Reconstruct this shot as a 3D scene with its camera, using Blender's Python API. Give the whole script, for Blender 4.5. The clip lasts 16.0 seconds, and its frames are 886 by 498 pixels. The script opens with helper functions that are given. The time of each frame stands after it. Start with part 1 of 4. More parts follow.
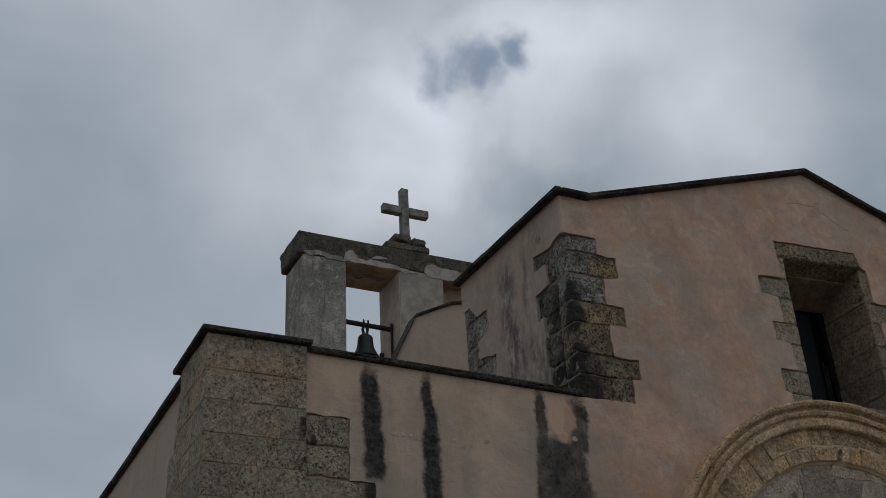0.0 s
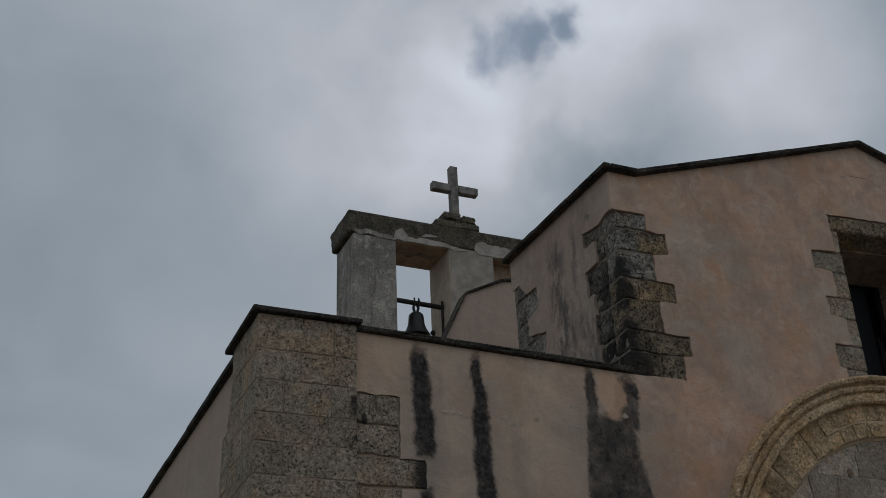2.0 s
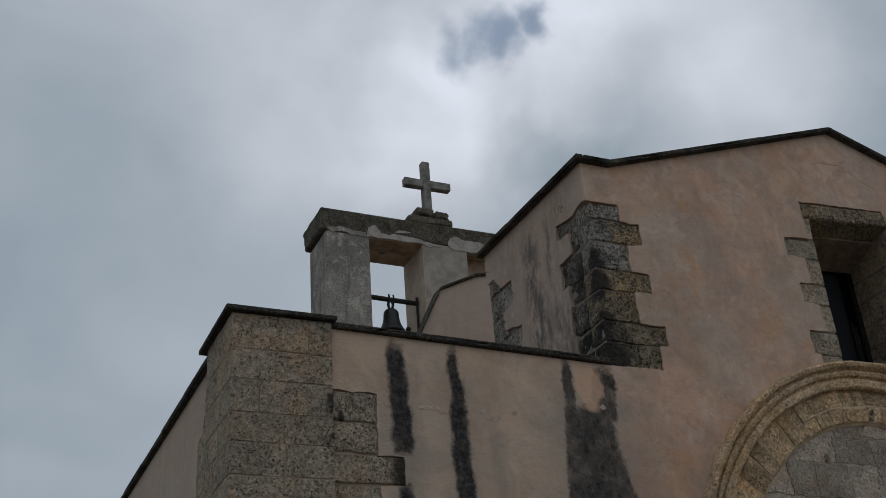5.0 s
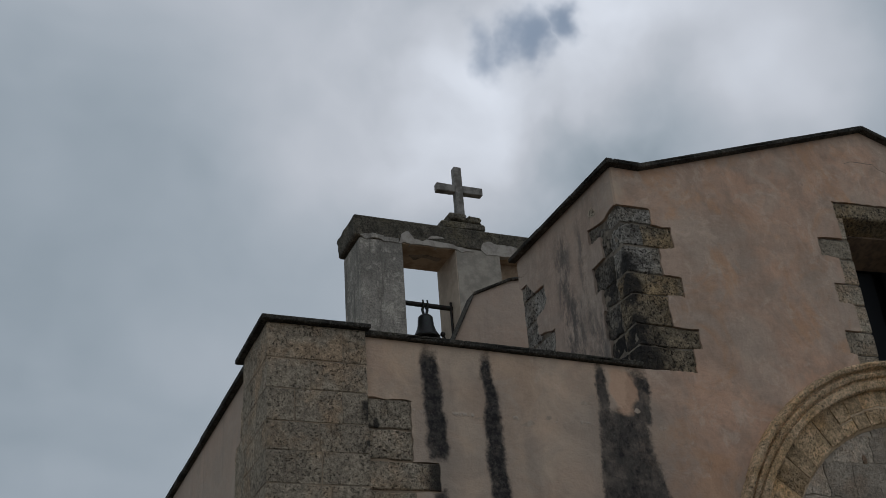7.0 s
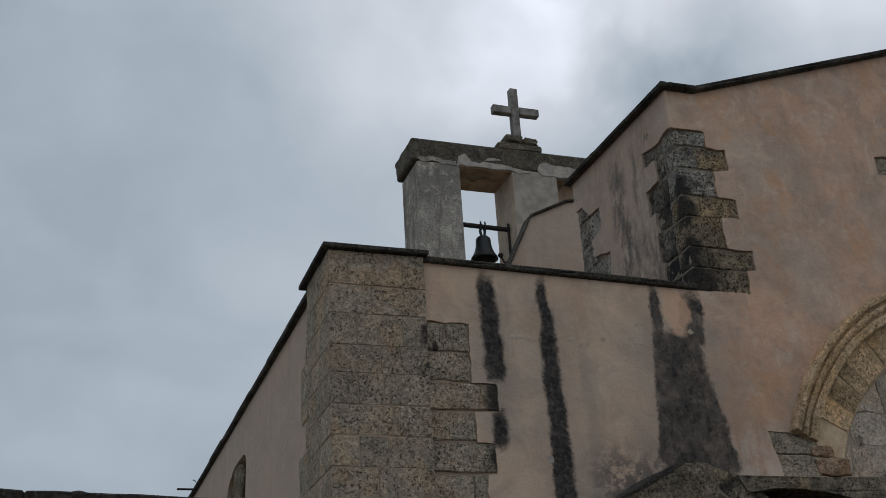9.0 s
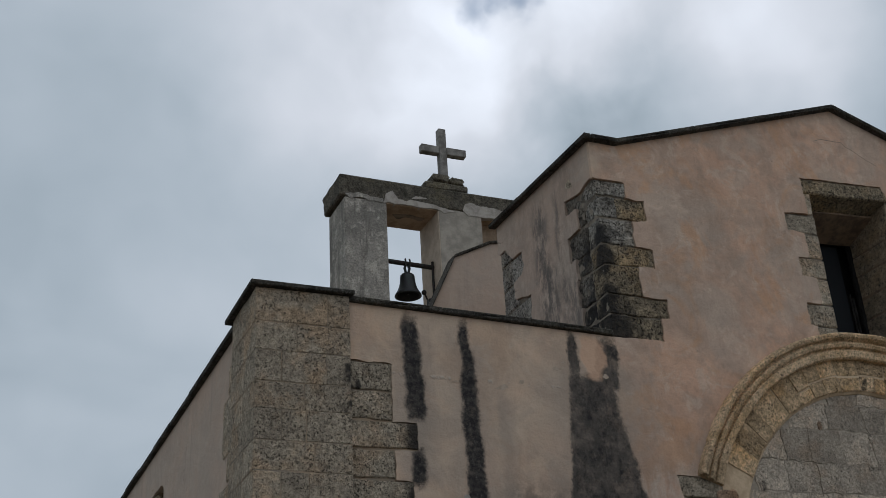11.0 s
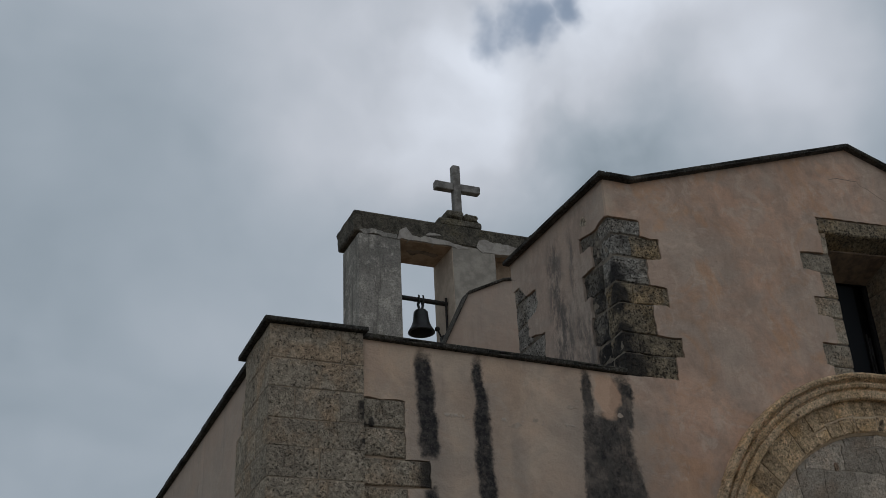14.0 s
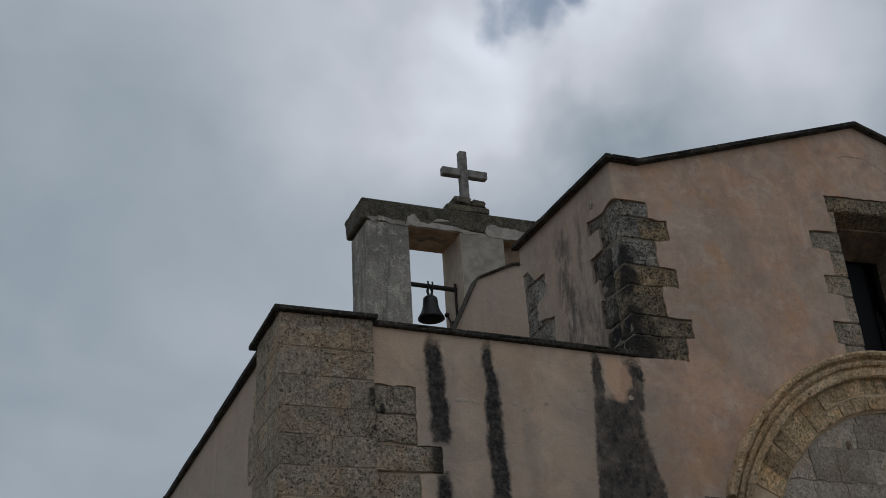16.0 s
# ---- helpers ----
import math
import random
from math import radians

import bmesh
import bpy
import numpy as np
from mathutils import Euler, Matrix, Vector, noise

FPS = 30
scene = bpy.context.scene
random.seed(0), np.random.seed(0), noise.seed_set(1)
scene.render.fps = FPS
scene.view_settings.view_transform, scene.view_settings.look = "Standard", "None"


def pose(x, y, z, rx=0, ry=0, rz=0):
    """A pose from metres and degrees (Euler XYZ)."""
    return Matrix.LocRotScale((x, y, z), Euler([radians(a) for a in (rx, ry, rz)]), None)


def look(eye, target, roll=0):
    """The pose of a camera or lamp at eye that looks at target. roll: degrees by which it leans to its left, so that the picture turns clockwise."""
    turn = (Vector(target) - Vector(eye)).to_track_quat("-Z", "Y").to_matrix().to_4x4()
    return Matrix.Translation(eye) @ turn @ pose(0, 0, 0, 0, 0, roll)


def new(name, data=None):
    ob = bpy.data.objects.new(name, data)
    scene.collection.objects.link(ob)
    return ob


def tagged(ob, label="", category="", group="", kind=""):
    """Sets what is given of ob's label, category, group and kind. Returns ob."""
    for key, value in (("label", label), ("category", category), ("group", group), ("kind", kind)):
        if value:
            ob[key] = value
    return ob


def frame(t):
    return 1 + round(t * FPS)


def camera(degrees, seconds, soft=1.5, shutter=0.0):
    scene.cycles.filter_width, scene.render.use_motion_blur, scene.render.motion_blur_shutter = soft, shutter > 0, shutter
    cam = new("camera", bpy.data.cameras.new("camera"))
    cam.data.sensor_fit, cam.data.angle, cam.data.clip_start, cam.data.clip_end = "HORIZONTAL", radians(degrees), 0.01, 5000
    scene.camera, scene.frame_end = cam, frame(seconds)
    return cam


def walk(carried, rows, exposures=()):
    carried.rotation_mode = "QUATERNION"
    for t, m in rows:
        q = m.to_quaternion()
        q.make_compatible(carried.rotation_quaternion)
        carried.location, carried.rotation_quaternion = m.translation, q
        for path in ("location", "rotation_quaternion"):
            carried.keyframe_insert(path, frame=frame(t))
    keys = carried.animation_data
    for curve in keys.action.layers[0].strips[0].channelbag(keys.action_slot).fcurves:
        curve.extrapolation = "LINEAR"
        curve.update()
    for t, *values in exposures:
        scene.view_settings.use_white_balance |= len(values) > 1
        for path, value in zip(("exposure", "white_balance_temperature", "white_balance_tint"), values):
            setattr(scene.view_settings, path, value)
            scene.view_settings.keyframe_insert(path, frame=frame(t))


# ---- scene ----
from mathutils.geometry import tessellate_polygon

# ---- camera ----
cam = camera(42.0, 16.0, 0.70)
# seconds, eye x y z, yaw, pitch up, roll
PATH = [
    (0.0, -1.473, -9.971, 1.676, -26.94, 29.06, -3.20),
    (0.2, -1.502, -9.986, 1.696, -27.11, 29.61, -2.73),
    (0.5, -1.524, -10.010, 1.711, -25.70, 28.95, -3.13),
    (0.8, -1.514, -10.036, 1.703, -24.50, 30.31, -2.57),
    (1.0, -1.500, -10.043, 1.698, -24.20, 30.07, -2.55),
    (1.2, -1.483, -10.039, 1.699, -24.21, 29.63, -2.57),
    (1.5, -1.461, -10.026, 1.701, -23.90, 28.75, -2.80),
    (1.8, -1.449, -10.013, 1.693, -23.87, 28.44, -2.23),
    (2.0, -1.443, -10.002, 1.688, -23.95, 28.03, -2.43),
    (2.5, -1.422, -9.969, 1.694, -24.00, 28.07, -2.58),
    (3.0, -1.413, -9.945, 1.686, -23.73, 28.26, -2.39),
    (3.5, -1.424, -9.917, 1.674, -24.37, 27.10, -2.51),
    (3.8, -1.412, -9.918, 1.678, -25.22, 26.61, -2.25),
    (4.0, -1.406, -9.921, 1.688, -25.80, 27.22, -2.25),
    (4.2, -1.409, -9.926, 1.699, -25.98, 27.89, -3.85),
    (6.3, -1.425, -9.983, 1.694, -24.84, 27.71, -4.50),
    (6.5, -1.427, -10.009, 1.691, -24.33, 28.14, -4.42),
    (7.0, -1.425, -10.030, 1.700, -23.50, 28.06, -4.40),
    (7.2, -1.425, -10.030, 1.700, -23.49, 28.13, -4.32),
    (7.5, -1.430, -10.026, 1.699, -23.81, 27.64, -5.11),
    (7.8, -1.454, -10.018, 1.695, -24.62, 25.97, -5.41),
    (8.0, -1.464, -10.015, 1.691, -24.18, 26.39, -5.94),
    (8.2, -1.454, -10.038, 1.687, -22.27, 26.50, -5.18),
    (8.5, -1.435, -10.135, 1.679, -20.45, 24.44, -3.97),
    (8.8, -1.465, -10.260, 1.671, -20.01, 22.88, -3.78),
    (9.0, -1.499, -10.326, 1.668, -19.91, 24.12, -3.53),
    (9.2, -1.527, -10.360, 1.672, -20.48, 23.96, -2.60),
    (9.5, -1.566, -10.380, 1.679, -21.67, 23.84, -2.85),
    (9.8, -1.616, -10.410, 1.680, -24.49, 23.43, -1.88),
    (10.0, -1.638, -10.448, 1.680, -25.22, 24.25, -2.70),
    (10.2, -1.642, -10.498, 1.643, -24.28, 25.42, -3.24),
    (12.3, -1.632, -10.663, 1.661, -24.93, 25.27, -4.23),
    (12.5, -1.610, -10.624, 1.663, -27.08, 26.00, -4.40),
    (12.6, -1.632, -10.641, 1.654, -27.08, 26.70, -4.22),
    (12.8, -1.639, -10.645, 1.654, -27.08, 26.57, -4.01),
    (13.0, -1.640, -10.646, 1.656, -26.87, 27.13, -4.33),
    (13.2, -1.644, -10.635, 1.659, -26.97, 27.24, -4.01),
    (13.5, -1.651, -10.614, 1.663, -25.32, 27.39, -3.74),
    (13.8, -1.655, -10.617, 1.665, -23.94, 27.47, -3.12),
    (14.0, -1.656, -10.619, 1.665, -23.60, 27.22, -2.82),
    (14.5, -1.655, -10.605, 1.657, -23.40, 26.68, -3.15),
    (15.0, -1.649, -10.603, 1.654, -23.48, 26.51, -3.25),
    (15.2, -1.644, -10.600, 1.655, -23.54, 26.50, -2.96),
    (15.5, -1.640, -10.597, 1.659, -23.66, 25.70, -3.24),
    (15.8, -1.641, -10.605, 1.660, -23.42, 26.59, -3.79),
    (16.0, -1.643, -10.616, 1.660, -23.06, 26.57, -3.66),
]
EXPOSURES = [(0.0, -0.26), (1.2, -0.43), (2.0, -0.38), (3.0, -0.3), (4.0, -0.08), (6.5, -0.18), (7.5, -0.18), (8.5, 0.02), (9.0, 0.12), (10.2, 0.23), (12.3, 0.14), (13.0, 0.11), (14.0, -0.14), (15.0, -0.2), (16.0, -0.16)]
walk(cam, [(t, pose(x, y, z, 90 + p, 0, w) @ pose(0, 0, 0, 0, 0, r)) for t, x, y, z, w, p, r in PATH], EXPOSURES)


# ---- node helpers ----
class Nodes:
    """Short forms for building one node tree."""

    def __init__(self, tree):
        self.t = tree
        tree.nodes.clear()

    def add(self, kind, **sockets):
        n = self.t.nodes.new(kind)
        for k, v in sockets.items():
            self.put(n.inputs[int(k[1:])] if k[0] == "i" and k[1:].isdigit() else n.inputs[k.replace("_", " ")], v)
        return n

    def put(self, sock, v):
        if isinstance(v, bpy.types.NodeSocket):
            self.t.links.new(v, sock)
        else:
            sock.default_value = v

    def math(self, op, a, b=0.0, clamp=False):
        n = self.add("ShaderNodeMath", i0=a, i1=b)
        n.operation, n.use_clamp = op, clamp
        return n.outputs[0]

    def vec(self, op, a, b=(0, 0, 0)):
        n = self.t.nodes.new("ShaderNodeVectorMath")
        n.operation = op
        self.put(n.inputs[0], a)
        if op == "SCALE":
            self.put(n.inputs[3], b)
        else:
            self.put(n.inputs[1], b)
        return n.outputs["Value"] if op in ("DOT_PRODUCT", "LENGTH", "DISTANCE") else n.outputs[0]

    def noise(self, co, scale, detail=4.0, rough=0.55, distortion=0.0):
        n = self.add("ShaderNodeTexNoise", Vector=co, Scale=scale, Detail=detail, Roughness=rough, Distortion=distortion)
        return n.outputs[0]

    def step(self, v, lo, hi, a=0.0, b=1.0):
        n = self.add("ShaderNodeMapRange", i0=v, i1=lo, i2=hi, i3=a, i4=b)
        n.interpolation_type = "SMOOTHSTEP"
        return n.outputs[0]

    def lin(self, v, lo, hi, a, b):
        return self.add("ShaderNodeMapRange", i0=v, i1=lo, i2=hi, i3=a, i4=b).outputs[0]

    def mix(self, f, a, b, mode="MIX"):
        n = self.t.nodes.new("ShaderNodeMix")
        n.data_type, n.blend_type = "RGBA", mode
        self.put(n.inputs[0], f)
        self.put(n.inputs[6], a)
        self.put(n.inputs[7], b)
        return n.outputs[2]


def rgb(r, g, b):
    return (r, g, b, 1.0)


# ---- world: broken overcast with a bright thin patch and one small blue gap ----
world = bpy.data.worlds.new("world")
scene.world = world
world.use_nodes = True
W = Nodes(world.node_tree)
way = W.add("ShaderNodeTexCoord").outputs["Generated"]
sep = W.add("ShaderNodeSeparateXYZ", Vector=way)
soft_co = W.vec("MULTIPLY", way, (1.0, 1.0, 1.5))
big = W.noise(W.vec("ADD", soft_co, (0.35, 0.1, 0.6)), 2.3, 2, 0.4, 0.25)
mid = W.noise(soft_co, 6.0, 3, 0.45, 0.3)
warp = W.vec("SCALE", W.vec("SUBTRACT", W.add("ShaderNodeTexNoise", Vector=way, Scale=7.0, Detail=4.0).outputs[1], (0.5, 0.5, 0.5)), 0.11)
bent = W.vec("ADD", way, warp)
fine = W.noise(bent, 12.0, 4, 0.45)


def lobe(direction, near, far, co=None):
    return W.step(W.vec("DISTANCE", co or bent, direction), near, far, 1.0, 0.0)


# bright and dull places in the cloud: direction, inner and outer reach, amount
CLOUDS = [((0.385, 0.722, 0.575), 0.0, 0.17, 0.28), ((0.265, 0.755, 0.600), 0.0, 0.24, 0.15), ((0.220, 0.796, 0.563), 0.0, 0.12, 0.07), ((0.572, 0.616, 0.546), 0.0, 0.13, 0.22),
          ((0.455, 0.640, 0.622), 0.0, 0.12, 0.26), ((0.050, 0.765, 0.637), 0.0, 0.20, 0.10), ((0.550, 0.560, 0.625), 0.0, 0.20, 0.15), ((0.118, 0.804, 0.579), 0.0, 0.19, -0.055),
          ((0.632, 0.510, 0.595), 0.0, 0.07, -0.08), ((0.511, 0.635, 0.585), 0.0, 0.06, -0.06), ((0.28, 0.88, 0.40), 0.05, 0.45, 0.03), ((-0.02, 0.87, 0.49), 0.0, 0.30, -0.03), ((0.43, 0.76, 0.495), 0.0, 0.15, -0.085)]
glow = lobe((0.40, 0.70, 0.60), 0.04, 0.26)
base = W.math("ADD", W.lin(big, 0.35, 0.65, 0.325, 0.39), W.lin(mid, 0.35, 0.65, -0.034, 0.034))
base = W.math("ADD", base, W.math("MULTIPLY", W.lin(fine, 0.35, 0.65, -0.07, 0.07), W.math("ADD", 0.12, glow)))
lift = W.step(sep.outputs[1], 0.25, 0.60, 0.0, 0.035)
for way_to, near, far, amount in CLOUDS:
    lift = W.math("ADD", lift, W.math("MULTIPLY", lobe(way_to, near, far), amount))
# extra sky brightness added overhead and behind the camera, to light the front
lift = W.math("ADD", lift, W.math("ADD", W.step(sep.outputs[2], 0.56, 0.82, 0.0, 0.16), W.step(sep.outputs[1], 0.15, -0.65, 0.0, 0.17)))
value = W.math("ADD", base, lift)
tint = W.mix(W.step(value, 0.28, 0.65), rgb(0.80, 0.975, 1.14), rgb(0.92, 0.98, 1.09))
clouds = W.mix(1.0, tint, W.add("ShaderNodeCombineColor", i0=value, i1=value, i2=value).outputs[0], "MULTIPLY")
ragged = W.vec("ADD", W.vec("SCALE", W.vec("SUBTRACT", W.add("ShaderNodeTexNoise", Vector=way, Scale=17.0, Detail=4.0, Roughness=0.5).outputs[1], (0.5, 0.5, 0.5)), 0.085), W.vec("SCALE", warp, 0.25))
gap = W.vec("ADD", way, ragged)
hole = W.math("MULTIPLY", lobe((0.366, 0.698, 0.618), 0.0, 0.036, gap), 0.7)
for way_to, far in (((0.390, 0.682, 0.620), 0.042), ((0.412, 0.664, 0.627), 0.034)):
    hole = W.math("MAXIMUM", hole, lobe(way_to, 0.0, far, gap))
hole = W.step(hole, 0.0, 1.0, 0.0, 0.88)
sky = W.add("ShaderNodeTexSky")
sky.sky_type, sky.sun_disc, sky.sun_elevation, sky.sun_rotation = "NISHITA", False, radians(42), radians(28)
blue = W.mix(1.0, sky.outputs[0], rgb(0.0125, 0.0185, 0.027), "MULTIPLY")
seen_sky = W.mix(hole, clouds, blue)
bg = W.add("ShaderNodeBackground", Color=seen_sky, Strength=1.0)
W.t.links.new(bg.outputs[0], W.add("ShaderNodeOutputWorld").inputs[0])

sun = new("sun", bpy.data.lights.new("sun", "SUN"))
sun.data.energy, sun.data.angle, sun.data.color = 0.5, radians(25), (1.0, 0.97, 0.93)
sun.matrix_world = look((0.46 * 60, 0.60 * 60, 0.66 * 60), (0, 0, 0))


# ---- materials ----
def material(name):
    m = bpy.data.materials.new(name)
    m.use_nodes = True
    return m, Nodes(m.node_tree)


def finish(m, N, colour, rough, height=None, strength=0.3, dist=0.02, metal=0.0):
    b = N.add("ShaderNodeBsdfPrincipled", Base_Color=colour, Roughness=rough, Metallic=metal)
    b.inputs["Specular IOR Level"].default_value = 0.25
    if height is not None:
        bump = N.add("ShaderNodeBump", Strength=strength, Distance=dist, Height=height)
        N.put(b.inputs["Normal"], bump.outputs[0])
    N.t.links.new(b.outputs[0], N.add("ShaderNodeOutputMaterial").inputs[0])
    return m


def plaster_base(N, co, warm=0.4):
    """Old lime render: pinkish beige, grey washed areas, ochre patches, trowel relief."""
    big = N.noise(co, 0.6, 4, 0.55, 0.4)
    mid = N.noise(co, 2.6, 6, 0.65, 0.3)
    lumps = N.noise(co, 11.0, 5, 0.65, 0.4)
    fine = N.noise(co, 60.0, 5, 0.7)
    c = N.mix(N.step(big, 0.40, 0.60), rgb(0.56, 0.405, 0.305), rgb(0.70, 0.440, 0.305))
    c = N.mix(N.math("MULTIPLY", N.step(mid, 0.46, 0.62), 0.75), c, rgb(0.50, 0.357, 0.265))
    c = N.mix(N.math("MULTIPLY", N.step(N.noise(N.vec("ADD", co, (2, 5, 11)), 0.85, 5, 0.6, 0.8), 0.46, 0.60), 0.6), c, rgb(0.545, 0.435, 0.345))
    c = N.mix(N.math("MULTIPLY", N.step(N.noise(N.vec("ADD", co, (7, 3, 5)), 1.1, 5, 0.65, 0.7), 0.50, 0.64), 1.3 * warm), c, rgb(0.66, 0.375, 0.215))
    c = N.mix(N.math("MULTIPLY", N.step(N.noise(N.vec("ADD", co, (1, 9, 2)), 2.6, 7, 0.7, 1.0), 0.52, 0.64), 0.6), c, rgb(0.72, 0.55, 0.43))
    c = N.mix(N.math("MULTIPLY", N.step(lumps, 0.50, 0.68), 0.20), c, rgb(0.27, 0.21, 0.17))
    c = N.mix(N.lin(fine, 0.3, 0.7, 0.0, 0.24), c, rgb(0.24, 0.185, 0.145))
    pocks = N.step(N.noise(N.vec("ADD", co, (5, 1, 7)), 24.0, 3, 0.5), 0.70, 0.76)
    c = N.mix(N.math("MULTIPLY", pocks, 0.45), c, rgb(0.13, 0.10, 0.085))
    worn_tone = N.lin(N.noise(N.vec("ADD", co, (9, 4, 1)), 1.9, 7, 0.72, 0.5), 0.34, 0.66, 0.76, 1.0)
    c = N.mix(1.0, c, N.add("ShaderNodeCombineColor", i0=worn_tone, i1=worn_tone, i2=worn_tone).outputs[0], "MULTIPLY")
    h = N.math("ADD", N.math("MULTIPLY", mid, 1.2), N.math("ADD", N.math("MULTIPLY", lumps, 0.55), N.math("SUBTRACT", N.math("MULTIPLY", fine, 0.22), N.math("MULTIPLY", pocks, 0.3))))
    return c, h


def plaster(name="lime_plaster", streaks=()):
    m, N = material(name)
    co = N.add("ShaderNodeTexCoord").outputs["Object"]
    c, h = plaster_base(N, co, 0.2)
    c = N.mix(0.65, c, rgb(0.41, 0.345, 0.283))
    # fine vertical rain washing
    streak = N.noise(N.vec("MULTIPLY", co, (5.0, 5.0, 0.35)), 1.0, 4, 0.6)
    c = N.mix(N.math("MULTIPLY", N.step(streak, 0.58, 0.75), 0.30), c, rgb(0.19, 0.17, 0.155))
    if streaks:
        s = N.add("ShaderNodeSeparateXYZ", Vector=co)
        n1 = N.math("SUBTRACT", N.noise(co, 2.6, 5, 0.65), 0.5)
        yw = N.math("ADD", s.outputs[1], N.math("MULTIPLY", n1, 0.30))
        for y0, w, z_hi, amount in streaks:
            band = N.step(N.math("ABSOLUTE", N.math("SUBTRACT", yw, y0)), w * 0.3, w * 1.5, 1.0, 0.0)
            top = N.step(N.math("ADD", s.outputs[2], N.math("MULTIPLY", n1, 0.5)), z_hi - 0.4, z_hi, 1.0, 0.0)
            broken = N.step(N.noise(N.vec("MULTIPLY", co, (7, 7, 3.0)), 1.0, 7, 0.78), 0.36, 0.60)
            c = N.mix(N.math("MULTIPLY", N.math("MULTIPLY", band, top), N.math("MULTIPLY", broken, amount)), c, rgb(0.10, 0.092, 0.085))
    # hairline cracks
    v = N.add("ShaderNodeTexVoronoi", Vector=N.vec("ADD", co, N.vec("SCALE", N.add("ShaderNodeTexNoise", Vector=co, Scale=3.0, Detail=5.0).outputs[1], 0.5)), Scale=0.45)
    v.feature = "DISTANCE_TO_EDGE"
    crack = N.math("MULTIPLY", N.step(v.outputs[0], 0.0, 0.005, 1.0, 0.0), N.step(N.noise(co, 0.9, 2), 0.56, 0.64))
    c = N.mix(N.math("MULTIPLY", crack, 0.55), c, rgb(0.12, 0.10, 0.09))
    h = N.math("SUBTRACT", h, N.math("MULTIPLY", crack, 0.3))
    return finish(m, N, c, 0.92, h, 0.6, 0.035)


def plaster_stained():
    """The aisle front: black algae runs under the leaks in the coping, a bare ochre scar, repaired bands."""
    m, N = material("front_lime_plaster")
    co = N.add("ShaderNodeTexCoord").outputs["Object"]
    c, h = plaster_base(N, co, 0.5)
    s = N.add("ShaderNodeSeparateXYZ", Vector=co)
    x, z = s.outputs[0], s.outputs[2]
    aisle = N.step(N.math("ADD", x, N.lin(N.noise(co, 1.5, 5, 0.6), 0.3, 0.7, -0.35, 0.35)), 4.9, 5.5, 1.0, 0.0)
    c = N.mix(N.math("MULTIPLY", aisle, 0.6), c, N.mix(N.step(N.noise(N.vec("ADD", co, (8, 2, 3)), 1.7, 6, 0.65, 0.6), 0.38, 0.62), rgb(0.63, 0.49, 0.362), rgb(0.452, 0.362, 0.275)))
    streak = N.noise(N.vec("MULTIPLY", co, (5.0, 5.0, 0.35)), 1.0, 4, 0.6)
    c = N.mix(N.math("MULTIPLY", N.step(streak, 0.58, 0.75), 0.25), c, rgb(0.21, 0.175, 0.15))
    n1 = N.math("SUBTRACT", N.noise(N.vec("ADD", co, (3, 0, 1)), 3.0, 5, 0.65), 0.5)
    n2 = N.math("SUBTRACT", N.noise(N.vec("MULTIPLY", co, (1.0, 1.0, 0.6)), 16.0, 5, 0.65), 0.5)
    n3 = N.math("SUBTRACT", N.noise(co, 45.0, 5, 0.7), 0.5)
    xw = N.math("ADD", x, N.math("ADD", N.math("MULTIPLY", n1, 0.20), N.math("ADD", N.math("MULTIPLY", n2, 0.03), N.math("MULTIPLY", n3, 0.02))))
    zw = N.math("ADD", z, N.math("MULTIPLY", n1, 0.35))

    def run(x0, w, z_hi, z_lo, lean=0.0, spread=0.0, soft=0.06):
        """A run from z_hi down to z_lo, leaning by lean and widening by spread for each metre of fall."""
        fall = N.math("SUBTRACT", z_hi, z)
        off = N.math("ABSOLUTE", N.math("SUBTRACT", xw, N.math("ADD", N.math("MULTIPLY", fall, lean), x0)))
        half = N.math("ADD", N.math("MULTIPLY", fall, spread), w)
        inside = N.step(N.math("SUBTRACT", off, half), -0.7 * soft, 1.2 * soft, 1.0, 0.0)
        return N.math("MULTIPLY", inside, N.math("MULTIPLY", N.step(zw, z_hi - 0.22, z_hi + 0.08, 1.0, 0.0), N.step(zw, z_lo - 0.12, z_lo + 0.10)))

    runs = [run(2.685, 0.085, 6.40, 5.16, 0.03, 0.0, 0.06), run(2.73, 0.07, 4.95, 4.50, 0.0, -0.02), run(3.32, 0.045, 6.40, 2.6, 0.025, 0.028, 0.06),
            run(4.66, 0.035, 6.44, 5.2, 0.0, 0.04), run(5.11, 0.13, 6.36, 5.70, -0.06, 0.0, 0.045), run(4.885, 0.20, 5.92, 4.30, 0.045, 0.15, 0.07), run(5.06, 0.11, 5.75, 5.0, 0.0, 0.0, 0.07), run(4.65, 0.05, 5.95, 4.4, -0.08, 0.0, 0.05)]
    stain = runs[0]
    for r in runs[1:]:
        stain = N.math("MAXIMUM", stain, r)
    pepper = N.math("SUBTRACT", N.noise(N.vec("ADD", co, (4, 2, 6)), 24.0, 6, 0.78), 0.5)
    # the wide run is ragged and worn through in places
    ragged = N.math("MULTIPLY", N.math("SUBTRACT", N.noise(N.vec("ADD", co, (7, 1, 9)), 6.5, 7, 0.75), 0.5), N.step(x, 4.1, 4.4, 0.15, 1.7))
    stain = N.step(N.math("ADD", N.math("ADD", stain, N.math("MULTIPLY", ragged, N.step(stain, 0.0, 0.3))), N.math("MULTIPLY", pepper, 0.75)), 0.12, 0.88)
    broken = N.step(N.noise(co, 8.0, 7, 0.75), 0.30, 0.50, 0.80, 1.0)
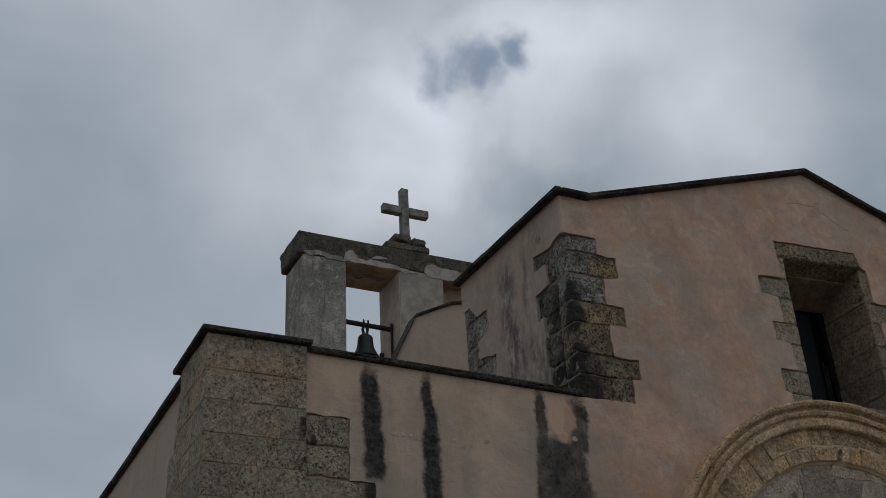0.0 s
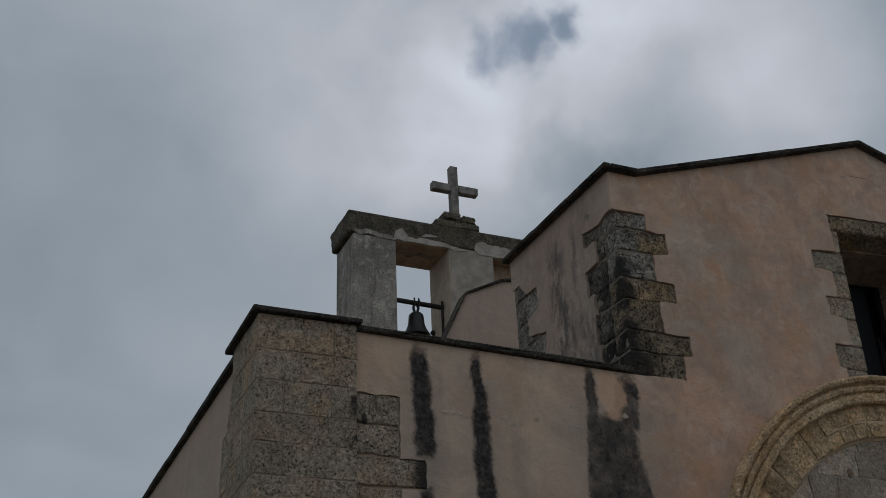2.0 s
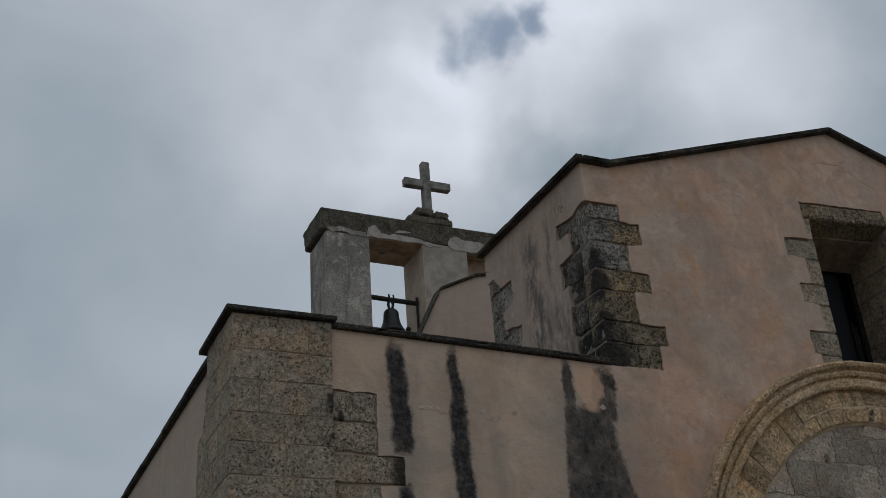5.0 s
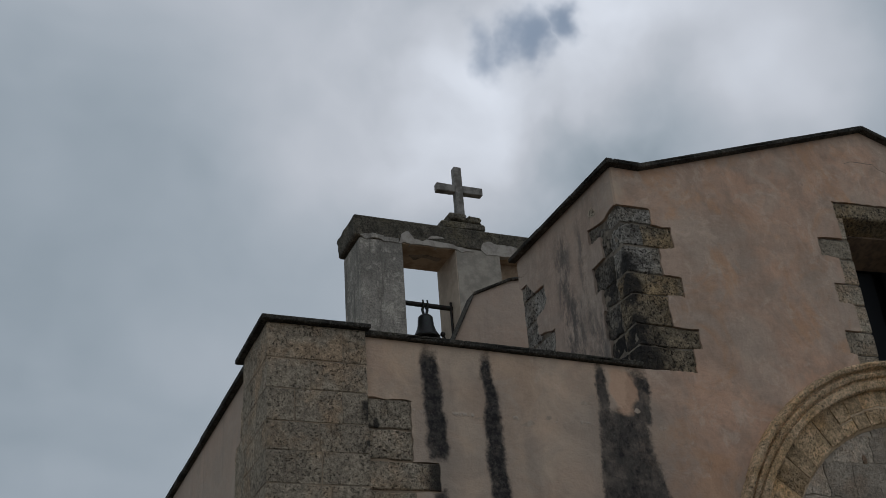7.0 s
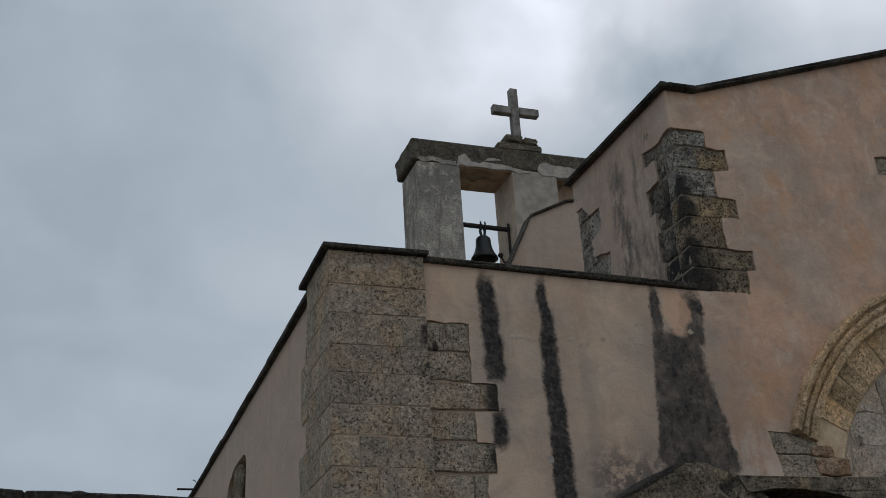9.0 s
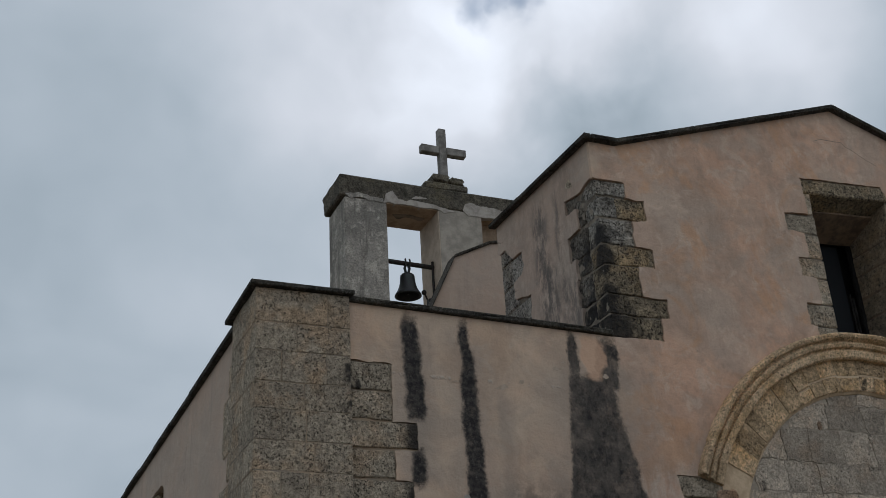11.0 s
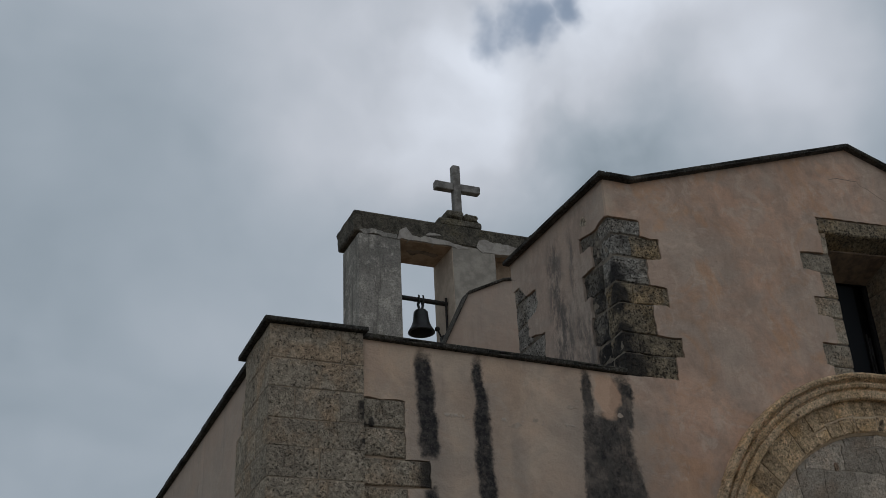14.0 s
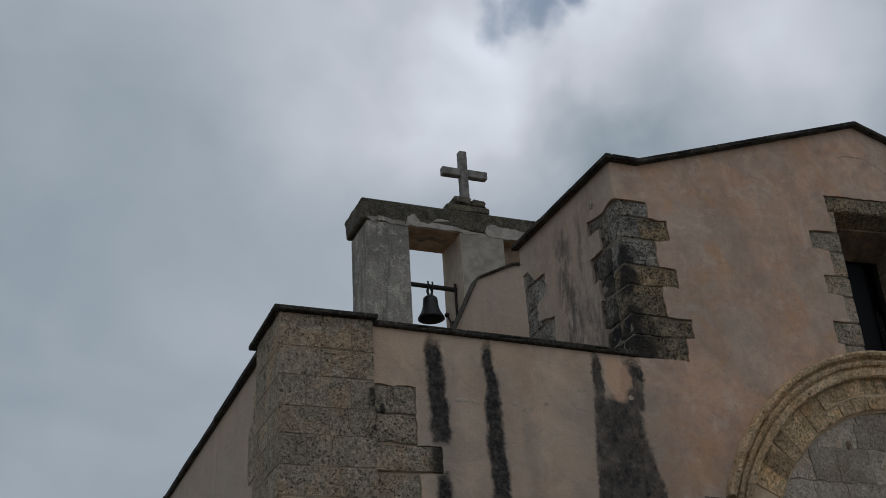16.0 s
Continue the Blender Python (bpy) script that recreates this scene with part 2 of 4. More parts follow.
    pale = N.math("MULTIPLY", N.step(N.noise(co, 21.0, 4, 0.7), 0.60, 0.68), 0.35)
    # washed margins of the runs
    margin = [run(2.70, 0.16, 6.2, 4.5, 0.02, 0.0, 0.20), run(3.36, 0.18, 6.2, 2.6, 0.03, 0.02, 0.25), run(4.85, 0.50, 6.0, 2.6, 0.03, 0.1, 0.4), run(3.72, 0.07, 5.6, 2.6, 0.03, 0.02, 0.12)]
    wash = margin[0]
    for r in margin[1:]:
        wash = N.math("MAXIMUM", wash, r)
    c = N.mix(N.math("MULTIPLY", wash, 0.42), c, rgb(0.23, 0.205, 0.18))
    low = N.math("MULTIPLY", N.step(zw, 4.20, 4.75, 1.0, 0.0), N.math("MULTIPLY", N.step(xw, 3.45, 3.95), N.step(N.noise(co, 6.0, 7, 0.75), 0.40, 0.56)))
    low = N.math("MULTIPLY", low, N.step(xw, 4.95, 5.35, 1.0, 0.0))
    # lime bloom beside the wide run
    bloom = N.math("MULTIPLY", N.math("MULTIPLY", N.step(xw, 5.15, 5.45), N.step(xw, 5.95, 6.35, 1.0, 0.0)), N.math("MULTIPLY", N.step(zw, 4.5, 5.1, 1.0, 0.0), N.step(N.noise(N.vec("MULTIPLY", co, (1, 1, 0.4)), 5.0, 6, 0.7), 0.40, 0.62)))
    c = N.mix(N.math("MULTIPLY", bloom, 0.55), c, rgb(0.60, 0.53, 0.45))
    c = N.mix(N.math("MULTIPLY", low, 0.85), c, rgb(0.085, 0.078, 0.072))
    wide = N.step(x, 4.0, 4.3)
    tone = N.mix(N.step(N.noise(co, 13.0, 6, 0.75), 0.40, 0.62), rgb(0.022, 0.020, 0.020), rgb(0.070, 0.062, 0.055))
    tone = N.mix(N.math("MULTIPLY", wide, N.step(N.noise(N.vec("MULTIPLY", co, (1, 1, 0.5)), 7.0, 6, 0.7), 0.38, 0.60, 0.0, 0.6)), tone, rgb(0.115, 0.099, 0.083))
    old = N.math("MULTIPLY", N.step(x, 4.2, 4.4), N.step(N.noise(co, 3.2, 6, 0.7), 0.46, 0.68, 0.0, 0.35))
    c = N.mix(N.math("MULTIPLY", N.math("MULTIPLY", stain, broken), N.math("SUBTRACT", 1.0, old)), c, tone)
    c = N.mix(N.math("MULTIPLY", stain, pale), c, rgb(0.22, 0.20, 0.18))
    # line where an upper coat of render ends, flaking pale
    edge = N.math("MULTIPLY", N.step(N.math("ABSOLUTE", N.math("SUBTRACT", N.math("ADD", z, N.math("MULTIPLY", n1, 0.10)), 5.66)), 0.0, 0.035, 1.0, 0.0), N.math("MULTIPLY", aisle, N.step(N.noise(co, 5.5, 5, 0.7), 0.52, 0.58)))
    edge = N.math("MULTIPLY", edge, N.math("SUBTRACT", 1.0, stain))
    c = N.mix(N.math("MULTIPLY", edge, 0.6), c, rgb(0.46, 0.41, 0.35))
    # ochre scar beside the nave corner
    scar = N.step(N.vec("DISTANCE", N.vec("MULTIPLY", N.vec("ADD", co, N.vec("SCALE", N.add("ShaderNodeTexNoise", Vector=co, Scale=5.0, Detail=4.0).outputs[1], 0.22)), (1.0, 0.0, 0.62)), (5.02, 0.0, 6.17 * 0.62)), 0.14, 0.19, 1.0, 0.0)
    c = N.mix(N.math("MULTIPLY", scar, 0.8), c, rgb(0.62, 0.40, 0.27))
    h = N.math("SUBTRACT", N.math("ADD", h, N.math("MULTIPLY", edge, 0.4)), N.math("MULTIPLY", scar, 0.3))
    return finish(m, N, c, 0.92, h, 0.6, 0.035)


def stone(name, light, dark, warm, warmth=0.5, black=0.0, pit=1.0, lichen=0.0, vary=0.12, sooty=(), pores=0.0, size=1.0):
    """Weathered porous sandstone: pits, ochre iron staining, grey crust."""
    m, N = material(name)
    co = N.add("ShaderNodeTexCoord").outputs["Object"]
    rnd = N.add("ShaderNodeObjectInfo").outputs["Random"]
    co2 = N.vec("ADD", co, N.vec("SCALE", N.add("ShaderNodeCombineXYZ", X=rnd, Y=rnd, Z=rnd).outputs[0], 9.0))
    big = N.noise(co2, 3.4, 6, 0.65)
    pitted = N.noise(co2, 24.0 / size, 7, 0.78, 0.3)
    hollow = N.noise(N.vec("ADD", co2, (3, 8, 5)), 46.0 / size, 3, 0.55, 0.35)
    # pits lie thicker in some beds than in others
    bed = N.lin(N.noise(N.vec("ADD", co2, (6, 1, 3)), 5.0, 4, 0.6), 0.3, 0.7, -0.045, 0.045)
    depth = N.math("SUBTRACT", pitted, N.math("MULTIPLY", bed, 0.5))
    worm = N.step(N.math("SUBTRACT", hollow, bed), 0.335 + pores, 0.455 + pores, 1.0, 0.0)
    c = N.mix(N.step(big, 0.35, 0.65), light, dark)
    c = N.mix(N.math("MULTIPLY", N.step(N.math("ADD", N.noise(N.vec("ADD", co, (4, 4, 4)), 2.0, 6, 0.65), N.lin(rnd, 0, 1, -0.04, 0.04)), 0.46, 0.66), warmth), c, warm)
    speck = N.lin(depth, 0.36, 0.64, 1.0 - 0.48 * pit, 1.0 + 0.52 * pit)
    tone = N.math("MULTIPLY", speck, N.lin(rnd, 0, 1, 1.0 - vary, 1.0 + vary))
    c = N.mix(1.0, c, N.add("ShaderNodeCombineColor", i0=tone, i1=tone, i2=tone).outputs[0], "MULTIPLY")
    # shade inside the pits mixed into the colour, as bump alone gives little
    c = N.mix(N.math("MULTIPLY", worm, min(0.92, 0.80 * pit)), c, rgb(0.050, 0.041, 0.032))
    if black:
        crust = N.step(N.math("ADD", N.noise(co, 1.6, 6, 0.7), N.lin(rnd, 0, 1, -0.06, 0.06)), 0.66 - 0.3 * black, 0.76 - 0.25 * black)
        c = N.mix(N.math("MULTIPLY", crust, 0.85), c, rgb(0.035, 0.033, 0.032))
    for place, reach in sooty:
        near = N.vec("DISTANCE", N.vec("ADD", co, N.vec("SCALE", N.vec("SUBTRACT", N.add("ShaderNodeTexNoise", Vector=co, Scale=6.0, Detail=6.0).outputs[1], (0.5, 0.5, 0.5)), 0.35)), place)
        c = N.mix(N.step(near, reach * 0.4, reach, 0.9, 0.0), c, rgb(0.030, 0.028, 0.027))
    if lichen:
        spots = N.math("MAXIMUM", N.step(N.noise(co, 15.0, 6, 0.78), 0.55, 0.66), N.step(N.noise(N.vec("ADD", co, (2, 2, 7)), 44.0, 3, 0.6), 0.58, 0.66))
        c = N.mix(N.math("MULTIPLY", spots, lichen), c, rgb(0.24, 0.23, 0.195))
    h = N.math("ADD", N.math("MULTIPLY", big, 0.6), N.math("SUBTRACT", N.math("MULTIPLY", pitted, 1.2 * pit), N.math("MULTIPLY", worm, 0.7 * pit)))
    return finish(m, N, c, 0.95, h, 0.9, 0.04)


def metal_dark(name, colour, rough):
    m, N = material(name)
    co = N.add("ShaderNodeTexCoord").outputs["Object"]
    n = N.noise(co, 18.0, 5, 0.65)
    c = N.mix(N.step(n, 0.45, 0.65), colour, rgb(0.035, 0.045, 0.038))
    return finish(m, N, c, rough, n, 0.25, 0.01, 0.6)


def concrete():
    """Grey cement render on the bell gable, with drip marks and old pock marks."""
    m, N = material("grey_cement_render")
    co = N.add("ShaderNodeTexCoord").outputs["Object"]
    big, mid, fine = N.noise(co, 1.3, 5, 0.6), N.noise(co, 5.0, 7, 0.7), N.noise(co, 34.0, 6, 0.75)
    drip = N.noise(N.vec("MULTIPLY", co, (6.0, 6.0, 0.8)), 1.0, 6, 0.7)
    c = N.mix(N.step(big, 0.38, 0.62), rgb(0.25, 0.235, 0.205), rgb(0.36, 0.335, 0.29))
    c = N.mix(N.math("MULTIPLY", N.step(mid, 0.50, 0.62), 0.8), c, rgb(0.56, 0.515, 0.44))
    c = N.mix(N.math("MULTIPLY", N.step(drip, 0.50, 0.66), 0.6), c, rgb(0.11, 0.10, 0.088))
    c = N.mix(N.step(fine, 0.44, 0.60, 0.0, 0.55), c, rgb(0.10, 0.092, 0.08))
    return finish(m, N, c, 0.95, N.math("ADD", N.math("MULTIPLY", mid, 0.9), N.math("MULTIPLY", fine, 0.5)), 0.8, 0.04)


def plain(name, colour, dark, rough, scale=6.0):
    m, N = material(name)
    co = N.add("ShaderNodeTexCoord").outputs["Object"]
    n, f = N.noise(co, scale, 5, 0.65), N.noise(co, scale * 9, 3, 0.6)
    c = N.mix(N.step(n, 0.4, 0.62), colour, dark)
    c = N.mix(N.lin(f, 0.3, 0.7, 0.0, 0.3), c, dark)
    return finish(m, N, c, rough, N.math("ADD", n, N.math("MULTIPLY", f, 0.4)), 0.5, 0.02)


PLASTER, STAINED, CEMENT = plaster(), plaster_stained(), concrete()
STREAKED = plaster("rain_streaked_plaster", ((1.42, 0.20, 8.9, 0.85), (1.22, 0.16, 8.0, 0.75), (0.95, 0.07, 8.8, 0.6), (0.74, 0.16, 7.6, 0.7), (2.0, 0.5, 9.2, 0.25), (0.7, 0.4, 9.2, 0.3)))
ASHLAR = stone("porous_ashlar", rgb(0.445, 0.372, 0.277), rgb(0.335, 0.281, 0.213), rgb(0.49, 0.335, 0.205), 0.65, 0.0, 0.95, 0.0, 0.10, (((2.0, -0.06, 5.60), 0.11), ((2.0, -0.06, 5.25), 0.08), ((2.0, -0.06, 4.9), 0.07), ((2.0, -0.06, 4.3), 0.08)), -0.012)
CRUSTED = stone("black_crusted_sandstone", rgb(0.21, 0.19, 0.158), rgb(0.095, 0.085, 0.07), rgb(0.22, 0.165, 0.105), 0.3, 0.55, 1.3, 0.10, 0.25, (((5.23, 0.1, 6.55), 0.75),), 0.02, 1.4)
QUOIN = stone("quoin_sandstone", rgb(0.38, 0.303, 0.20), rgb(0.225, 0.185, 0.13), rgb(0.41, 0.28, 0.143), 0.7, 0.33, 1.3, 0.0, 0.25, (((5.20, 0.05, 6.45), 0.55), ((5.22, 0.03, 7.35), 0.26), ((5.22, 0.03, 6.9), 0.22)), 0.025, 1.4)
JAMB = stone("brown_jamb_stone", rgb(0.34, 0.27, 0.19), rgb(0.22, 0.178, 0.13), rgb(0.33, 0.225, 0.13), 0.6, 0.2, 0.9, 0.0, 0.15, (), -0.01, 1.3)
GREYQUOIN = stone("grey_crusted_quoin_stone", rgb(0.36, 0.335, 0.29), rgb(0.20, 0.185, 0.16), rgb(0.30, 0.24, 0.165), 0.3, 0.20, 1.3, 0.12, 0.15, (((5.22, 0.03, 7.65), 0.16),), 0.02, 1.4)
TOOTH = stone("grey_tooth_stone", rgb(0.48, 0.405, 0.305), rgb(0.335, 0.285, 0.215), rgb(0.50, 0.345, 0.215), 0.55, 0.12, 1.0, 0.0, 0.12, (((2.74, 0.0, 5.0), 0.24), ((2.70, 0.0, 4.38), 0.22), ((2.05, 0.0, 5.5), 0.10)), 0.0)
GOLDEN = stone("golden_sandstone", rgb(0.74, 0.535, 0.325), rgb(0.47, 0.33, 0.19), rgb(0.57, 0.345, 0.155), 0.7, 0.20, 1.0, 0.0, 0.28, (), -0.02)
REDSTONE = stone("reddish_rubble_stone", rgb(0.52, 0.355, 0.24), rgb(0.33, 0.22, 0.15), rgb(0.45, 0.26, 0.13), 0.6, 0.22, 0.9, 0.0, 0.2, (), -0.01)
HOODSTONE = stone("weathered_hood_sandstone", rgb(0.76, 0.555, 0.35), rgb(0.53, 0.38, 0.23), rgb(0.57, 0.36, 0.17), 0.6, 0.20, 0.95, 0.0, 0.20, (), -0.02)
GREYBLOCK = stone("grey_tympanum_stone", rgb(0.53, 0.45, 0.355), rgb(0.37, 0.315, 0.25), rgb(0.53, 0.385, 0.265), 0.5, 0.18, 0.8, 0.0, 0.28, (), -0.045)
PORCHSTONE = stone("brown_porch_rubble", rgb(0.35, 0.29, 0.21), rgb(0.17, 0.143, 0.105), rgb(0.34, 0.25, 0.13), 0.6, 0.30, 1.3, 0.22, 0.1)
COPING = stone("lichened_coping_slate", rgb(0.090, 0.082, 0.068), rgb(0.036, 0.033, 0.029), rgb(0.13, 0.108, 0.07), 0.3, 0.25, 1.2, 0.48)
WEATHERED = stone("lichened_cement_cap", rgb(0.19, 0.168, 0.128), rgb(0.088, 0.080, 0.062), rgb(0.20, 0.165, 0.09), 0.5, 0.30, 1.2, 0.18)
PALE = plain("pale_cement_patch", rgb(0.43, 0.395, 0.345), rgb(0.29, 0.265, 0.23), 0.95)
PIERPLASTER = plain("pale_pier_render", rgb(0.40, 0.36, 0.30), rgb(0.265, 0.243, 0.205), 0.95, 2.6)
REVEALPLASTER = plain("beige_bay_render", rgb(0.56, 0.47, 0.37), rgb(0.42, 0.345, 0.27), 0.95, 2.4)
FLAKE = plain("loose_plaster", rgb(0.46, 0.375, 0.295), rgb(0.36, 0.285, 0.215), 0.95, 9.0)
SOFFIT = plain("ochre_soffit_render", rgb(0.44, 0.335, 0.235), rgb(0.28, 0.205, 0.14), 0.95, 3.0)
CROSS = plain("grey_weathered_cross", rgb(0.30, 0.285, 0.26), rgb(0.15, 0.14, 0.125), 0.95, 5.0)
REVEAL = plain("brown_reveal_render", rgb(0.27, 0.19, 0.13), rgb(0.15, 0.11, 0.08), 0.97, 7.0)
JOINT = plain("ochre_joint_mortar", rgb(0.37, 0.278, 0.19), rgb(0.24, 0.205, 0.16), 0.97, 2.2)
GOLDMORTAR = plain("pale_gold_mortar", rgb(0.62, 0.475, 0.32), rgb(0.46, 0.34, 0.22), 0.97, 5.0)
GREYMORTAR = plain("grey_lime_mortar", rgb(0.49, 0.42, 0.335), rgb(0.31, 0.265, 0.21), 0.97, 3.0)
QUOINMORTAR = plain("worn_quoin_mortar", rgb(0.26, 0.222, 0.172), rgb(0.12, 0.103, 0.082), 0.97, 4.0)
DARKMORTAR = plain("weathered_mortar", rgb(0.30, 0.25, 0.195), rgb(0.15, 0.125, 0.10), 0.97, 6.0)
BRONZE, IRON = metal_dark("dark_bronze", rgb(0.035, 0.034, 0.036), 0.45), metal_dark("rusty_iron", rgb(0.035, 0.028, 0.026), 0.6)
# near-black colour standing in for the shade inside openings
DARK = plain("painted_unlit_black", rgb(0.016, 0.015, 0.014), rgb(0.010, 0.009, 0.009), 1.0)
FRAME = plain("grey_painted_wood", rgb(0.05, 0.047, 0.044), rgb(0.025, 0.023, 0.022), 0.6)
EARTH = plain("dry_ground", rgb(0.23, 0.20, 0.157), rgb(0.14, 0.125, 0.098), 1.0, 0.8)
TILE = plain("clay_roof_tile", rgb(0.30, 0.17, 0.11), rgb(0.18, 0.12, 0.09), 0.9, 2.0)


def pane_glass():
    m, N = material("darkened_window_glass")
    # the unlit opening's darkness is put into the pane colour, reflections kept low
    b = N.add("ShaderNodeBsdfPrincipled", Base_Color=rgb(0.02, 0.022, 0.025), Roughness=0.55)
    b.inputs["Specular IOR Level"].default_value = 0.1
    N.t.links.new(b.outputs[0], N.add("ShaderNodeOutputMaterial").inputs[0])
    return m


GLASS = pane_glass()


# ---- mesh helpers ----
def part(name, bm, mat, parent=None, label="", smooth=False):
    """Links a bmesh as one mesh object, under a thing or a part where one is given."""
    me = bpy.data.meshes.new(name)
    bmesh.ops.recalc_face_normals(bm, faces=bm.faces)
    bm.to_mesh(me)
    bm.free()
    me.materials.append(mat)
    if smooth:
        me.polygons.foreach_set("use_smooth", [True] * len(me.polygons))
    ob = new(name, me)
    ob.parent = parent
    return tagged(ob, label)


def thing(name, label, category, group="", kind=""):
    return tagged(new(name), label, category, group, kind)


def box(x0, x1, y0, y1, z0, z1, bevel=0.0, jitter=0.0, cuts=0):
    bm = bmesh.new()
    bmesh.ops.create_cube(bm, size=1)
    for v in bm.verts:
        v.co = Vector(((x0 + x1) / 2 + v.co.x * (x1 - x0), (y0 + y1) / 2 + v.co.y * (y1 - y0), (z0 + z1) / 2 + v.co.z * (z1 - z0)))
    if jitter:
        for v in bm.verts:
            v.co += Vector([random.uniform(-jitter, jitter) for _ in range(3)])
    if cuts:
        bmesh.ops.subdivide_edges(bm, edges=bm.edges, cuts=cuts, use_grid_fill=True)
        for v in bm.verts:
            v.co += 1.6 * jitter * noise.noise_vector(v.co * 6)
    if bevel:
        sharp = [e for e in bm.edges if len(e.link_faces) == 2 and e.calc_face_angle(0) > 0.9]
        bmesh.ops.bevel(bm, geom=sharp, offset=bevel, segments=1, affect="EDGES", clamp_overlap=True)
    return bm


def worn(x0, x1, y0, y1, z0, z1, edge=0.014, wear=0.010):
    """A weathered block, edges chipped by about a centimetre."""
    coarse = edge > 0.01
    bm = box(x0, x1, y0, y1, z0, z1, 0.7 * edge if coarse else edge, 0.45 * wear if coarse else 0.003, 4 if coarse else 2)
    fine = 1.1 * wear if coarse else 0.003
    for v in bm.verts:
        v.co += fine * noise.noise_vector(v.co * 15)
    return bm


def plate(outline, holes, a, b, axis="y"):
    """A slab between a and b along the axis; outline and holes are given in the plane across it."""
    def co(p, d):
        return (p[0], d, p[1]) if axis == "y" else (d, p[0], p[1])
    bm = bmesh.new()
    loops = [list(outline)] + [list(h) for h in holes]
    tris = tessellate_polygon([[Vector((p[0], p[1], 0)) for p in l] for l in loops])
    flat = [p for l in loops for p in l]
    front = [bm.verts.new(co(p, a)) for p in flat]
    back = [bm.verts.new(co(p, b)) for p in flat]
    for t in tris:
        if len(set(t)) == 3:
            bm.faces.new([front[i] for i in t])
            bm.faces.new([back[i] for i in reversed(t)])
    k = 0
    for l in loops:
        for i in range(len(l)):
            j = (i + 1) % len(l)
            bm.faces.new([front[k + i], front[k + j], back[k + j], back[k + i]])
        k += len(l)
    return bm


def rough(points, step=0.05, amp=0.012, closed=True, soften=1):
    """The same line with an uneven, broken edge."""
    out = []
    n = len(points)
    for i in range(n if closed else n - 1):
        p, q = Vector((*points[i], 0)), Vector((*points[(i + 1) % n], 0))
        parts = max(1, int((q - p).length / step))
        for s in range(parts):
            c = p.lerp(q, s / parts)
            w = noise.noise_vector(Vector((c.x * 7, c.y * 7, 3.3))) * amp * 1.6 + noise.noise_vector(Vector((c.x * 23, c.y * 23, 8.1))) * amp
            out.append((c.x + w.x, c.y + w.y))
    if not closed:
        out.append(points[-1])
    for _ in range(soften):
        ends = (out[0], out[-1])
        out = [tuple(0.5 * b + 0.25 * (a + c) for a, b, c in zip(out[i - 1], out[i], out[(i + 1) % len(out)])) for i in range(len(out))]
        if not closed:
            out[0], out[-1] = ends
    return out


def strip(points, half, low, high, axis="y", a=0.0, b=1.0):
    """A slab that follows a line of (u, z): its underside low under the line, its top high over it, from a to b across."""
    return plate([(u, z + high) for u, z in points] + [(u, z + low) for u, z in reversed(points)], [], a, b, axis)


def tube(points, r, sides=10):
    """A round bar along a line of points."""
    bm = bmesh.new()
    rings = []
    for i, p in enumerate(points):
        p = Vector(p)
        d = (Vector(points[min(i + 1, len(points) - 1)]) - Vector(points[max(i - 1, 0)])).normalized()
        u = d.orthogonal().normalized()
        w = d.cross(u)
        rings.append([bm.verts.new(p + r * (math.cos(k * math.tau / sides) * u + math.sin(k * math.tau / sides) * w)) for k in range(sides)])
    for s, t in zip(rings, rings[1:]):
        for k in range(sides):
            bm.faces.new((s[k], s[(k + 1) % sides], t[(k + 1) % sides], t[k]))
    bm.faces.new(rings[0][::-1])
    bm.faces.new(rings[-1])
    return bm


def lathe(profile, cx, cy, cz, sides=28, closed_top=False):
    bm = bmesh.new()
    rings = [[bm.verts.new((cx + r * math.cos(k * math.tau / sides), cy + r * math.sin(k * math.tau / sides), cz + z)) for k in range(sides)] for r, z in profile]
    for s, t in zip(rings, rings[1:]):
        for k in range(sides):
            bm.faces.new((s[k], s[(k + 1) % sides], t[(k + 1) % sides], t[k]))
    if closed_top:
        bm.faces.new(rings[0])
    return bm


def ball(x, y, z, r):
    bm = bmesh.new()
    bmesh.ops.create_icosphere(bm, subdivisions=2, radius=r, matrix=Matrix.Translation((x, y, z)))
    return bm


# ---- ground ----
def ground():
    bm = bmesh.new()
    bmesh.ops.create_grid(bm, x_segments=60, y_segments=60, size=600)
    for v in bm.verts:
        v.co.z = 0.02 * noise.noise(v.co * 0.4) - 0.02
    tagged(part("ground", bm, EARTH), "dry bare earth round the church", "ground", kind="structure")


ground()

# ---- the front of the aisle ----
NAVE_X, EAVE = 5.20, 8.95
teeth = [(2.46, 5.77, 5.155), (2.73, 5.14, 4.86), (2.475, 4.84, 4.545), (2.665, 4.53, 4.235), (2.56, 4.22, 3.92), (2.70, 3.90, 3.60), (2.50, 3.58, 3.28)]
edge = [(2.0, 5.77)]
for x1, z1, z0 in teeth:
    edge += [(x1, z1), (x1, z0 - 0.015)]
edge += [(2.0, 3.265)]
skin = [(2.0, 6.41), (2.0, 5.79)] + rough(edge, 0.045, 0.014, False, 0) + [(2.0, 0.0), (NAVE_X, 0.0), (NAVE_X, 6.34)]
aisle_front = tagged(part("wall_aisle_front", plate(skin, [], 0.0, 0.05), STAINED), "beige lime-plastered aisle front wall with black water stains", "wall", kind="structure")
part("core", box(2.002, NAVE_X - 0.01, 0.034, 0.55, 0.0, 6.35), JOINT, aisle_front)
